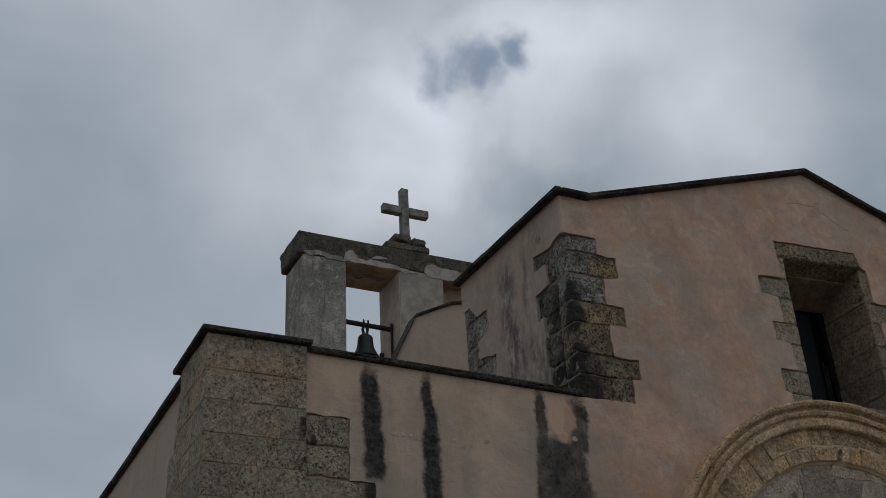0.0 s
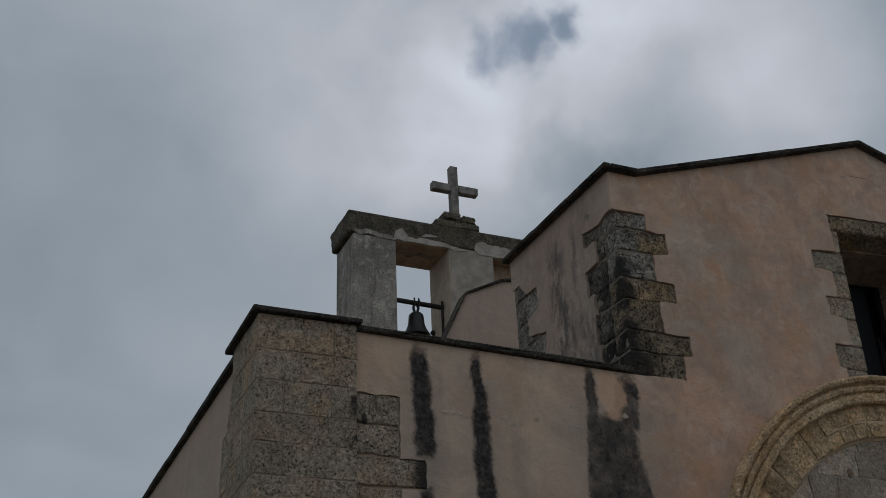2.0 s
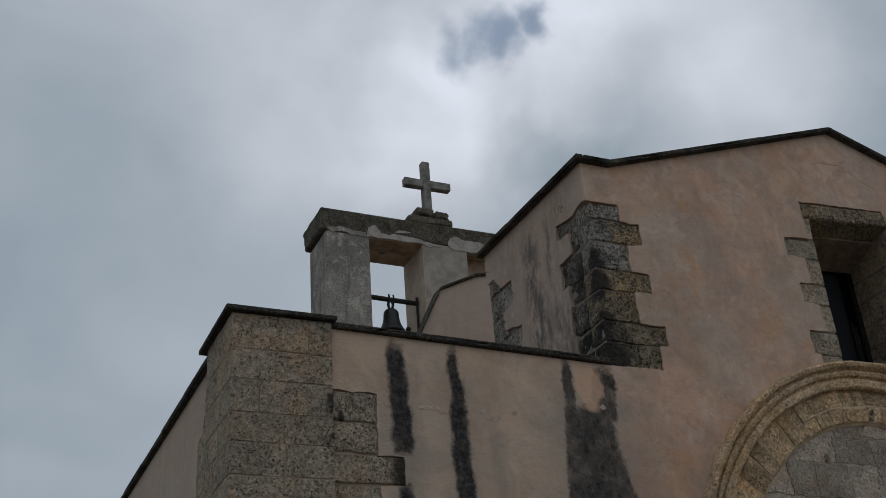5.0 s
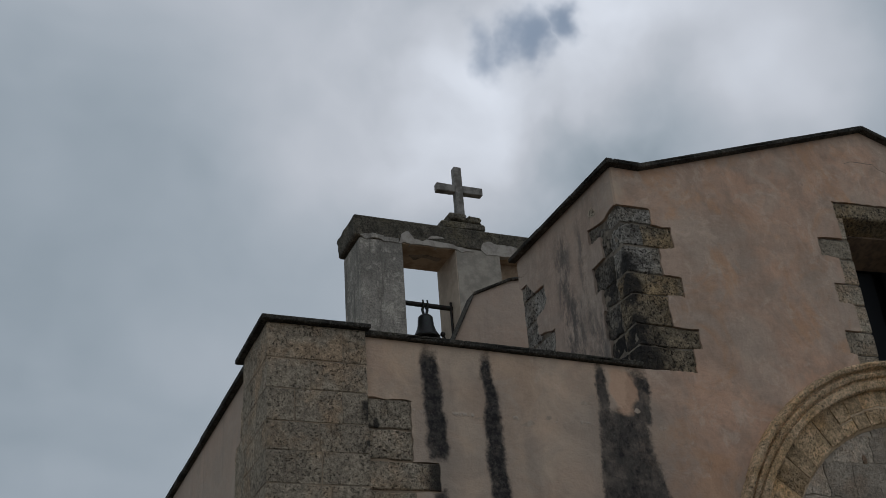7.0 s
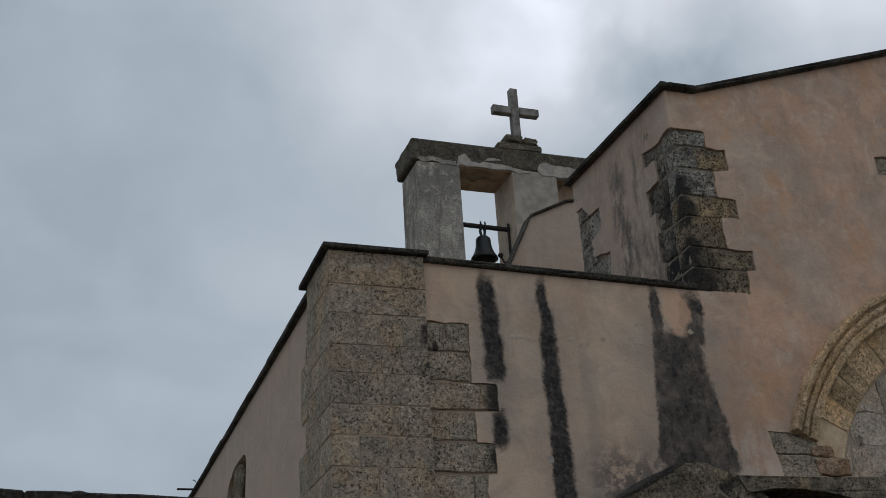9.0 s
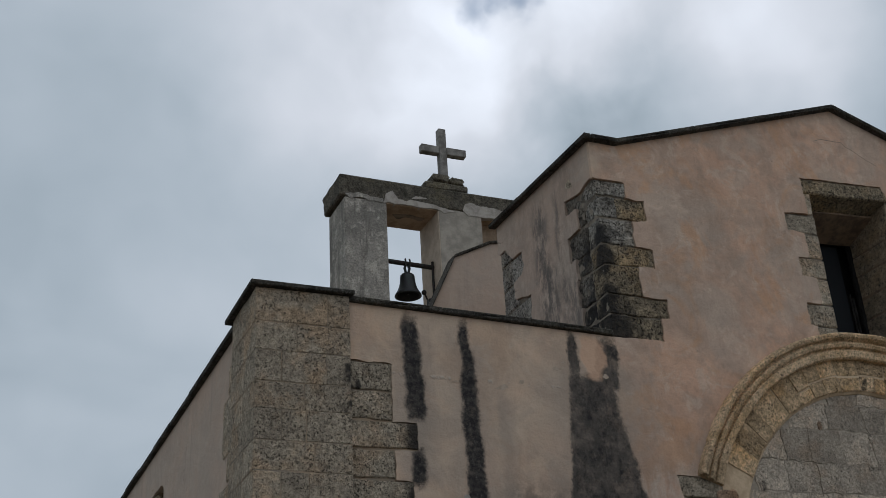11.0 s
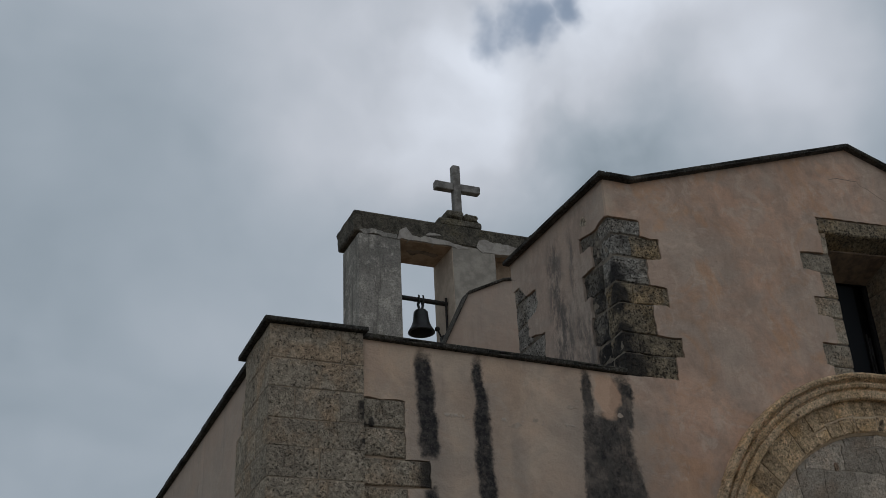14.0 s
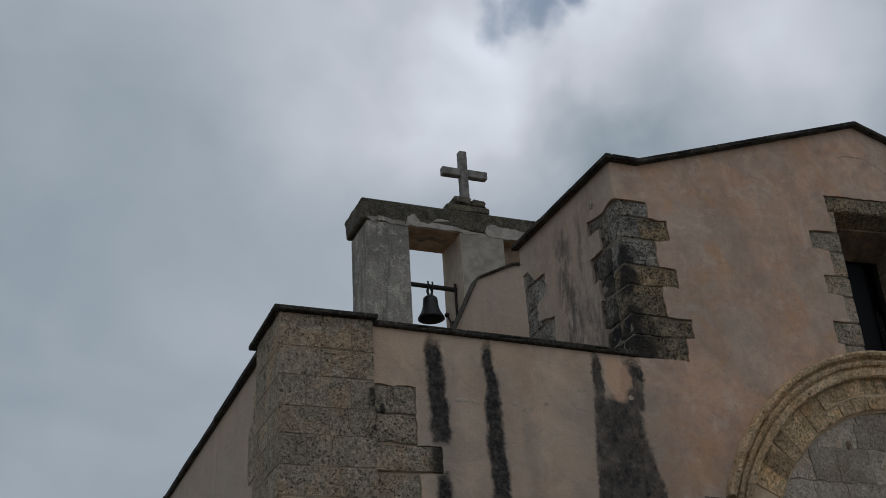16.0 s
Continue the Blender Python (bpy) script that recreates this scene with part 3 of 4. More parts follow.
for x1, z1, z0 in teeth:
    zs = [(z1, z0)] if z1 - z0 < 0.4 else [(z1, z1 - 0.305), (z1 - 0.315, z0)]
    for hi, lo in zs:
        if random.random() < 0.5 and x1 > 2.55:
            cut = random.uniform(2.30, 2.42)
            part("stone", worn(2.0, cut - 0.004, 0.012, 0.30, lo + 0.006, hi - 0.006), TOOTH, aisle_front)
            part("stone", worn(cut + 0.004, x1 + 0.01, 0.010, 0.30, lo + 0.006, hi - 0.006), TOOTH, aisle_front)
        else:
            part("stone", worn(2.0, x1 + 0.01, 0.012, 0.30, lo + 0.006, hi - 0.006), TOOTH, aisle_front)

for x0, z0, w, tall in ((3.55, 5.72, 0.24, 0.05), (3.85, 5.79, 0.12, 0.035), (4.28, 5.98, 0.20, 0.07), (4.38, 6.08, 0.10, 0.05), (4.90, 5.95, 0.12, 0.06), (3.04, 5.72, 0.12, 0.04)):
    x0, z0, w, tall = x0 + 0.10, z0 - 0.11, 0.7 * w, 0.7 * tall
    flake = [(x0, z0), (x0 + w * 0.5, z0 - tall * 0.3), (x0 + w, z0 + tall * 0.2), (x0 + w * 0.8, z0 + tall), (x0 + w * 0.3, z0 + tall * 0.7)]
    part("flake", plate(rough(flake, 0.018, 0.022, True, 0), [], -0.003, 0.02), FLAKE, aisle_front, "pale flake of loose plaster")
part("flake", plate(rough([(3.20, 4.36), (3.27, 4.345), (3.285, 4.40), (3.25, 4.425), (3.205, 4.415)], 0.02, 0.010), [], -0.005, 0.02), PALE, aisle_front, "pale lump of old mortar")


# ---- coping slabs ----
def coping(name, label, line, axis, a, b, thick=0.075, length=1.1, mat=COPING):
    """A run of coping slabs along a line of (u, z), the line being their underside."""
    root = thing(name, label, "coping", kind="structure")
    for (u0, z0), (u1, z1) in zip(line, line[1:]):
        parts = max(1, round(abs(u1 - u0) / length))
        for i in range(parts):
            s, t = i / parts, (i + 1) / parts
            gap = 0.004 / max(abs(u1 - u0), 0.1)
            p = (u0 + (u1 - u0) * (s + (gap if i else 0)), z0 + (z1 - z0) * s + random.uniform(-0.002, 0.002))
            q = (u0 + (u1 - u0) * t, z0 + (z1 - z0) * t + random.uniform(-0.002, 0.002))
            bm = strip([p, q], 0, 0.0, thick + random.uniform(-0.005, 0.005), axis, a + random.uniform(-0.008, 0.008), b)
            bmesh.ops.bevel(bm, geom=list(bm.edges), offset=0.010, segments=1, affect="EDGES", clamp_overlap=True)
            part("slab", bm, mat, root)
    return root


coping("aisle_coping", "thin dark lichened stone coping on the aisle front", [(2.0, 6.412), (5.20, 6.348)], "y", -0.052, 0.60, 0.058)

# ---- corner pilaster ----
pilaster = thing("corner_pilaster", "tall pilaster of grey-brown porous ashlar with thin joints", "pilaster")
PIL_BACK = 0.95
part("core", box(1.006, 1.995, -0.0555, PIL_BACK - 0.005, 0.0, 6.44), JOINT, pilaster)
courses = [6.45, 6.08, 5.775, 5.45, 5.17, 4.855, 4.55, 4.248]
while courses[-1] > 0.35:
    courses.append(courses[-1] - random.uniform(0.30, 0.33))
courses.append(0.0)
# upright joints of each course
cuts = [(1.76,), (1.43,), (1.27, 1.74), (1.505,), (1.275, 1.53), (1.61,), (1.272, 1.55), (1.45,)]
for i, (hi, lo) in enumerate(zip(courses, courses[1:])):
    deep = (0.42, 0.55, 0.36)[i % 3]
    line = (1.0,) + cuts[i % len(cuts)] + (2.0,)
    for k, (x0, x1) in enumerate(zip(line, line[1:])):
        gap = [random.uniform(0.001, 0.006) for _ in range(4)]
        part("block", worn(x0 + (gap[0] if k else 0), x1 - (gap[1] if x1 < 2 else 0), -0.06 - random.uniform(0, 0.004), deep - 0.004 if k == 0 else 0.30, lo + gap[2], hi - gap[3], 0.006), ASHLAR, pilaster)
    part("block", worn(1.0, 1.55, deep + 0.004, PIL_BACK, lo + random.uniform(0.002, 0.006), hi - random.uniform(0.002, 0.006), 0.006), ASHLAR, pilaster)
part("cap_slab", box(0.935, 2.045, -0.125, 1.07, 6.45, 6.505, 0.009, 0.004, 1), COPING, pilaster, "dark lichened cap slab")

# ---- side wall of the aisle ----
side_hole = [(5.49, 4.2), (7.3, 4.2), (7.22, 5.45), (7.0, 5.70), (6.6, 5.82), (6.1, 5.86), (5.7, 5.82), (5.49, 5.77)]
aisle_side = tagged(part("wall_aisle_side", plate([(PIL_BACK, 0.0), (24.0, 0.0), (24.0, 6.45), (PIL_BACK, 6.45)], [rough(side_hole, 0.08, 0.03)], 1.13, 1.60, "x"), PLASTER), "beige plastered side wall of the aisle with a small deep window", "wall", kind="structure")
part("recess", box(1.56, 1.75, 5.3, 7.5, 4.0, 6.0), REVEAL, aisle_side)
part("jamb", box(1.15, 1.57, 6.15, 7.6, 4.1, 5.98, 0.03, 0.03, 6), PORCHSTONE, aisle_side, "rough brown broken stone reveal")
for y1, z1, z0 in ((1.58, 6.15, 5.82), (1.80, 5.80, 5.15), (1.58, 5.13, 4.84), (1.92, 4.81, 4.15)):
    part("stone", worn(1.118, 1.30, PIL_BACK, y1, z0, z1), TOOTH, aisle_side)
coping("side_coping", "thin dark coping along the aisle side wall", [(1.085, 6.455), (24.0, 6.455)], "x", 1.065, 1.70, 0.075, 1.3)
spout = thing("drain_spout", "thin dark metal drain spout under the side coping", "drain spout")
part("pipe", tube([(1.1, 10.9, 6.52), (0.79, 10.9, 6.52)], 0.02, 8), IRON, spout)
part("hook", tube([(1.08, 10.4, 6.50), (1.04, 10.38, 6.56), (1.0, 10.38, 6.57)], 0.010, 6), IRON, spout)
roof_aisle = tagged(part("roof_aisle", plate([(1.6, 6.15), (5.2, 6.35), (5.2, 6.45), (1.6, 6.25)], [], 0.55, 24.0), TILE), "low clay-tiled roof of the aisle", "roof", kind="structure")

# ---- the front of the nave ----
PEAK_X, PEAK_Z, RIGHT = 9.28, 10.185, 13.36
CX, CZ = 8.87, 3.75  # centre of the portal arch
R_LUN, R_IN = 2.23, 2.63  # inner edge of the ring and of the hood
quoin_front = [(5.65, 8.43, 8.225), (5.905, 8.21, 7.925), (5.70, 7.905, 7.565), (5.935, 7.555, 7.295), (5.70, 7.285, 6.905), (6.045, 6.895, 6.645), (5.915, 6.635, 6.35)]
quoin_side = [0.72, 0.46, 0.74, 0.60, 0.63, 0.58, 0.62]
edge = []
for x1, z1, z0 in quoin_front:
    edge += [(x1, z1), (x1, z0)]
win_left = [(8.50, 8.75, 8.42), (8.10, 8.395, 8.13), (8.37, 8.12, 7.77), (8.19, 7.76, 7.485), (8.42, 7.475, 7.115), (8.165, 7.105, 6.80), (8.27, 6.79, 6.60)]
win_right = [(10.06, 8.80, 8.315), (10.285, 8.305, 8.02), (10.10, 8.01, 7.675), (10.345, 7.665, 7.355), (10.12, 7.345, 7.015), (10.36, 7.005, 6.70), (10.2, 6.69, 6.60)]
hole = [(8.485, 8.975), (9.905, 9.055), (9.985, 8.84), (10.06, 8.80)]
for x1, z1, z0 in win_right:
    hole += [(x1, z1), (x1, z0)]
for x1, z1, z0 in reversed(win_left):
    hole += [(x1, z0), (x1, z1)]
impost_edge = [(5.925, 4.27), (5.90, 4.45), (5.84, 4.60), (5.825, 4.755), (6.16, 4.745)]


def arc(r, a0, a1, n=40):
    return [(CX + r * math.cos(radians(a0 + (a1 - a0) * i / n)), CZ + r * math.sin(radians(a0 + (a1 - a0) * i / n))) for i in range(n + 1)]


skin = [(NAVE_X, 6.34)] + rough([(5.30, 6.34)] + edge[::-1] + [(NAVE_X, 8.44)], 0.035, 0.013, False, 0)
skin += [(NAVE_X, EAVE), (5.58, EAVE), (PEAK_X, PEAK_Z), (12.98, EAVE), (RIGHT, EAVE), (RIGHT, 0.0), (CX + 2.9, 0.0), (CX + 2.9, 3.3)]
skin += arc(2.88, -8, 159.5, 44) + [(6.16, 4.745)] + rough(impost_edge[::-1][1:], 0.06, 0.012, False) + [(5.95, 4.0), (5.95, 0.0), (NAVE_X, 0.0)]
nave_front = tagged(part("wall_nave_front", plate(skin, [rough(hole, 0.035, 0.011, True, 0)], 0.0, 0.05), STAINED), "pinkish beige plastered gable front with exposed stone quoins", "wall", kind="structure")
core = [(NAVE_X + 0.039, 0.0), (NAVE_X + 0.039, EAVE), (5.58, EAVE), (PEAK_X, PEAK_Z - 0.01), (12.98, EAVE), (RIGHT, EAVE), (RIGHT, 0.0), (CX + 2.70, 0.0)] + arc(2.70, 0, 180, 40) + [(CX - 2.70, 0.0)]
part("core", plate(core, [[(8.58, 6.76), (9.98, 6.76), (9.95, 8.86), (8.62, 8.75)]], 0.040, 0.62), QUOINMORTAR, nave_front)
quoin_cut = [None, 5.50, None, 5.45, None, 5.44, 5.62]
for k, ((x1, z1, z0), cut) in enumerate(zip(quoin_front, quoin_cut)):
    line = (NAVE_X + 0.032,) + ((cut,) if cut else ()) + (x1 + 0.012,)
    for j, (x0, xe) in enumerate(zip(line, line[1:])):
        bm = worn(x0 + (0.004 if j else 0), xe - (0.004 if xe < x1 else 0), 0.024 - random.uniform(0, 0.008), 0.29, z0 + random.uniform(0.001, 0.007), z1 - random.uniform(0.001, 0.007), 0.012, 0.013)
        part("stone", bm, GREYQUOIN if k == 0 or k == 2 or (k == 1 and j == 0) else QUOIN, nave_front)
for x1, z1, z0 in ((5.93, 4.755, 4.52), (5.98, 4.51, 4.2)):
    part("stone", worn(x1 - 0.12, 6.42, 0.012, 0.3, z0, z1), TOOTH, nave_front)

crack = [(8.876, 9.626), (9.066, 9.676), (9.214, 9.672), (9.368, 9.687), (9.45, 9.613), (9.544, 9.588), (9.763, 9.461), (9.921, 9.402)]
ribbon = [(x, z + 0.004) for x, z in crack] + [(x, z - 0.004) for x, z in reversed(crack)]
part("crack", plate(rough(ribbon, 0.03, 0.007, True, 0), [], -0.0015, 0.01), DARKMORTAR, nave_front, "thin crack in the plaster")
# side of the nave, ends in its own quoins
edge_y = []
for (x1, z1, z0), y1 in zip(quoin_front, quoin_side):
    edge_y += [(y1, z1 + 0.03), (y1, z0 + 0.03)]
END_Y = 2.68
far = [(1.945, 8.12), (2.05, 8.02), (2.285, 7.99), (2.275, 7.735), (1.83, 7.635), (1.865, 7.32), (1.86, 6.2)]
skin = [(0.05, 8.47), (0.05, EAVE + 0.04), (END_Y, EAVE + 0.11), (END_Y, 8.60)] + rough([(2.64, 8.58), (2.46, 8.56), (2.28, 8.36), (2.0, 8.335)] + far, 0.04, 0.014, False, 0)
skin += rough([(0.62, 6.2)] + edge_y[::-1] + [(0.30, 8.40), (0.06, 8.46)], 0.04, 0.014, False, 0)
nave_side = tagged(part("wall_nave_side", plate(skin, [], NAVE_X, NAVE_X + 0.05, "x"), STREAKED), "plastered clerestory side of the nave with stone quoins", "wall", kind="structure")
part("core", box(NAVE_X + 0.039, NAVE_X + 0.55, 0.62, END_Y - 0.01, 0.0, EAVE + 0.05), QUOINMORTAR, nave_side)
for (x1, z1, z0), y1 in zip(quoin_front, quoin_side):
    part("stone", worn(NAVE_X + 0.030, NAVE_X + 0.3, 0.295, y1 + 0.012, z0 + random.uniform(0.006, 0.03), z1 + random.uniform(-0.008, 0.012), 0.018, 0.020), CRUSTED, nave_side)
part("scar", plate(rough([(0.56, 8.72), (0.48, 8.56), (0.60, 8.58), (0.68, 8.63), (0.65, 8.68)], 0.03, 0.01), [], NAVE_X - 0.002, NAVE_X + 0.02, "x"), TOOTH, nave_side, "small spot of bare stone")
for y0, z1, z0 in ((2.22, 8.62, 8.36), (1.90, 8.35, 8.0), (2.22, 7.99, 7.65), (1.80, 7.64, 7.3), (1.84, 7.29, 6.9), (1.84, 6.89, 6.5)):
    part("stone", worn(NAVE_X + 0.025, NAVE_X + 0.3, y0, END_Y - 0.02, z0 + 0.005, z1 - 0.005), GREYQUOIN, nave_side)
coping("nave_side_coping", "thin dark coping along the nave side", [(-0.09, EAVE + 0.008), (END_Y + 0.05, EAVE + 0.073)], "x", NAVE_X - 0.105, NAVE_X + 0.002, 0.062)
coping("gable_coping", "thin dark slate coping along the gable", [(NAVE_X + 0.005, EAVE + 0.005), (5.58, EAVE + 0.005), (PEAK_X, PEAK_Z + 0.005), (12.98, EAVE + 0.005), (RIGHT + 0.1, EAVE + 0.005)], "y", -0.095, 0.70, 0.066, 1.2)
roof = plate([(5.3, EAVE - 0.2), (PEAK_X, PEAK_Z - 0.05), (13.3, EAVE - 0.2), (13.3, EAVE - 0.3), (PEAK_X, PEAK_Z - 0.15), (5.3, EAVE - 0.3)], [], 0.6, END_Y)
tagged(part("roof_nave", roof, TILE), "clay-tiled nave roof behind the gable", "roof", kind="structure")
tagged(part("wall_nave_right", box(RIGHT - 0.5, RIGHT - 0.01, 0.62, END_Y, 0, EAVE - 0.32), PLASTER), "plain plastered far side of the nave", "wall", kind="structure")
tagged(part("wall_nave_back", box(5.75, RIGHT - 0.5, END_Y - 0.3, END_Y - 0.01, 0, EAVE - 0.35), PLASTER), "plain plastered wall closing the nave", "wall", kind="structure")

# ---- window in the gable ----
def rub(bm, amp=0.012):
    """Uneven hand-cut faces."""
    bmesh.ops.subdivide_edges(bm, edges=bm.edges, cuts=3, use_grid_fill=True)
    for v in bm.verts:
        v.co += amp * noise.noise_vector(v.co * 5)
    return bm



window = thing("window_1", "deep splayed window with rough stone surround", "window", kind="structure")
bm = box(8.487, 9.985, 0.006, 0.36, 8.745, 8.97, 0.018, 0.008, 3)
for v in bm.verts:
    v.co.z += (v.co.x - 8.487) * 0.055 - max(0.0, v.co.y - 0.02) * 0.33 * (v.co.z < 8.8)
part("lintel", bm, QUOIN, window, "long porous stone lintel")


def splay(x_front, x_back, x_out, z0, z1, y0=0.020):
    """A jamb stone whose inner face slants from the front to the sash."""
    bm = bmesh.new()
    pts = [(x_out, y0), (x_front, y0), (x_back, 0.82), (x_out, 0.82)]
    lo, hi = [bm.verts.new((x, y, z0)) for x, y in pts], [bm.verts.new((x, y, z1)) for x, y in pts]
    bm.faces.new(lo)
    bm.faces.new(hi[::-1])
    for i in range(4):
        bm.faces.new((lo[i], lo[(i + 1) % 4], hi[(i + 1) % 4], hi[i]))
    for v in bm.verts:
        v.co += Vector([random.uniform(-0.006, 0.006) for _ in range(3)])
    bmesh.ops.bevel(bm, geom=list(bm.edges), offset=0.012, segments=1, affect="EDGES", clamp_overlap=True)
    return bm


part("jamb_filler", splay(9.938, 9.933, 10.06, 6.6, 8.78, 0.036), REVEAL, window)
part("jamb_filler", splay(8.607, 8.622, 8.5, 6.6, 8.74, 0.036), QUOINMORTAR, window)
for x1, z1, z0 in win_left:
    part("jamb_stone", splay(8.615, 8.63, x1 - 0.012, z0 + 0.004, z1 - 0.004), TOOTH, window)
for x1, z1, z0 in win_right:
    part("jamb_stone", splay(9.93, 9.925, x1 + 0.012, z0 + 0.004, z1 - 0.004), JAMB, window)
bm = plate([(0.30, 8.64), (0.82, 8.44), (0.82, 8.95), (0.30, 8.95)], [], 8.60, 9.95, "x")
for v in bm.verts:
    v.co.z += (v.co.x - 8.6) * 0.055
part("soffit", rub(bm), REVEAL, window, "sloping rough brown plaster soffit")
part("sill", box(8.62, 9.93, 0.03, 0.82, 6.50, 6.66, 0.015, 0.004), TOOTH, window)
# surround coloured near black to merge with the unlit opening
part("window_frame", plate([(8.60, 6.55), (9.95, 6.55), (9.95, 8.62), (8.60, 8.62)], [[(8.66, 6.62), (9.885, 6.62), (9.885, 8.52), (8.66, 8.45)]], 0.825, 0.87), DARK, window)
part("casement", box(9.755, 9.768, 0.84, 0.865, 6.60, 7.75), FRAME, window)
part("casement", box(9.80, 9.818, 0.84, 0.865, 6.60, 7.70), FRAME, window)
part("pane", box(8.66, 9.75, 0.90, 0.906, 6.60, 8.50), GLASS, window)
# added black sheet in place of the dark room behind
part("dark_room_sheet", box(8.3, 10.3, 1.10, 1.13, 6.2, 9.0), DARK, window)

# ---- portal ----
portal = thing("portal_arch", "round portal arch of golden sandstone with moulded hood", "arch")
part("mortar_bed", plate(arc(2.72, -4, 165, 44) + arc(R_LUN + 0.005, 165, -4, 44), [], 0.0445, 0.5), GOLDMORTAR, portal)
HOOD = [(r, 0.95 * y) for r, y in ((2.63, 0.10), (2.63, -0.035), (2.648, -0.058), (2.70, -0.064), (2.733, -0.060), (2.740, -0.028), (2.764, -0.030), (2.778, -0.080), (2.812, -0.098), (2.834, -0.086), (2.842, -0.050), (2.860, -0.054), (2.888, -0.132), (2.925, -0.148), (2.948, -0.13), (2.955, -0.09), (2.955, 0.05))]


def sweep(profile, a0, a1, n=5):
    bm = bmesh.new()
    rings = []
    for i in range(n + 1):
        a = radians(a0 + (a1 - a0) * i / n)
        rings.append([])
        for r, y in profile:
            p = Vector((CX + r * math.cos(a), y, CZ + r * math.sin(a)))
            p += 0.009 * noise.noise_vector(p * 4) + (0.004 if r > 2.6 else 0.009) * noise.noise_vector(p * 16)
            if r > 2.86:
                # the mouldings are eaten away on the side that takes the rain
                p += (0.012 if a > 1.65 else 0.006) * noise.noise_vector(p * 34)
            if r < 2.7 and y < 0.2:
                p.y = y
            rings[-1].append(bm.verts.new(p))
    m = len(profile)
    for s, t in zip(rings, rings[1:]):
        for k in range(m):
            bm.faces.new((s[k], s[(k + 1) % m], t[(k + 1) % m], t[k]))
    bm.faces.new(rings[0])
    bm.faces.new(rings[-1][::-1])
    return bm


angle = -4.0
while angle < 159.5:
    end = min(angle + random.uniform(9, 13), 160.0)
    part("hood_stone", sweep(HOOD, angle + 0.06, end - 0.06, 26), HOODSTONE, portal)
    angle = end
angle = -4.0
while angle < 151:
    end = min(angle + random.uniform(5, 10), 152.5)
    out = 0.033 + random.uniform(-0.006, 0.002)
    rows = [(R_LUN, R_IN + 0.01)]
    if random.random() < 0.7 and angle < 132:
        m = random.uniform(2.38, 2.50)
        rows = [(R_LUN, m - 0.008), (m + 0.008, R_IN + 0.01)]
    for r0, r1 in rows:
        mid = angle + (end - angle) * random.uniform(0.4, 0.6)
        spans = [(angle, mid), (mid, end)] if len(rows) == 2 and end - angle > 9 else [(angle, end)]
        for a0, a1 in spans:
            y = out + random.uniform(-0.005, 0.005)
            steps = [r0 + (r1 - r0) * k / 4 for k in range(5)]
            prof = [(r0, 0.35), (r0, y + 0.014), (r0 + 0.014, y)] + [(r, y) for r in steps[1:-1]] + [(r1 - 0.012, y), (r1, y + 0.012), (r1, 0.35)]
            part("voussoir", sweep(prof, a0 + random.uniform(0.12, 0.32), a1 - random.uniform(0.12, 0.32), 5), GOLDEN, portal)
    angle = end
part("mortar_fillet", sweep([(R_LUN - 0.035, 0.14), (R_LUN - 0.03, 0.085), (R_LUN + 0.012, 0.048), (R_LUN + 0.04, 0.052), (R_LUN + 0.05, 0.14)], -4, 165, 150), GOLDMORTAR, portal, "smeared pale mortar fillet")
for x0, x1, z0, z1 in ((6.33, 6.62, 4.50, 4.62), (6.36, 6.80, 4.30, 4.485), (6.28, 6.70, 3.95, 4.28)):
    part("jamb_stone", worn(x0, x1, 0.0, 0.35, z0, z1, 0.02, 0.02), REDSTONE, portal, "reddish rubble stone")
for side in (-1, 1):
    for k in range(9):
        a = CX + side * R_LUN
        part("jamb_stone", worn(min(a, a + side * 0.62), max(a, a + side * 0.62), 0.0, 0.4, 3.66 - 0.41 * (k + 1), 3.66 - 0.41 * k - 0.008), GOLDEN, portal)


def clip_round(poly, r):
    """The part of a convex polygon that lies inside the arch's circle."""
    n = 28
    for i in range(n):
        a = math.tau * (i + 0.5) / n
        nx, nz = math.cos(a), math.sin(a)
        out = []
        for j in range(len(poly)):
            p, q = poly[j], poly[(j + 1) % len(poly)]
            dp = (p[0] - CX) * nx + (p[1] - CZ) * nz - r
            dq = (q[0] - CX) * nx + (q[1] - CZ) * nz - r
            if dp <= 0:
                out.append(p)
            if dp * dq < 0:
                s = dp / (dp - dq)
                out.append((p[0] + (q[0] - p[0]) * s, p[1] + (q[1] - p[1]) * s))
        poly = out
        if len(poly) < 3:
            return []
    return poly


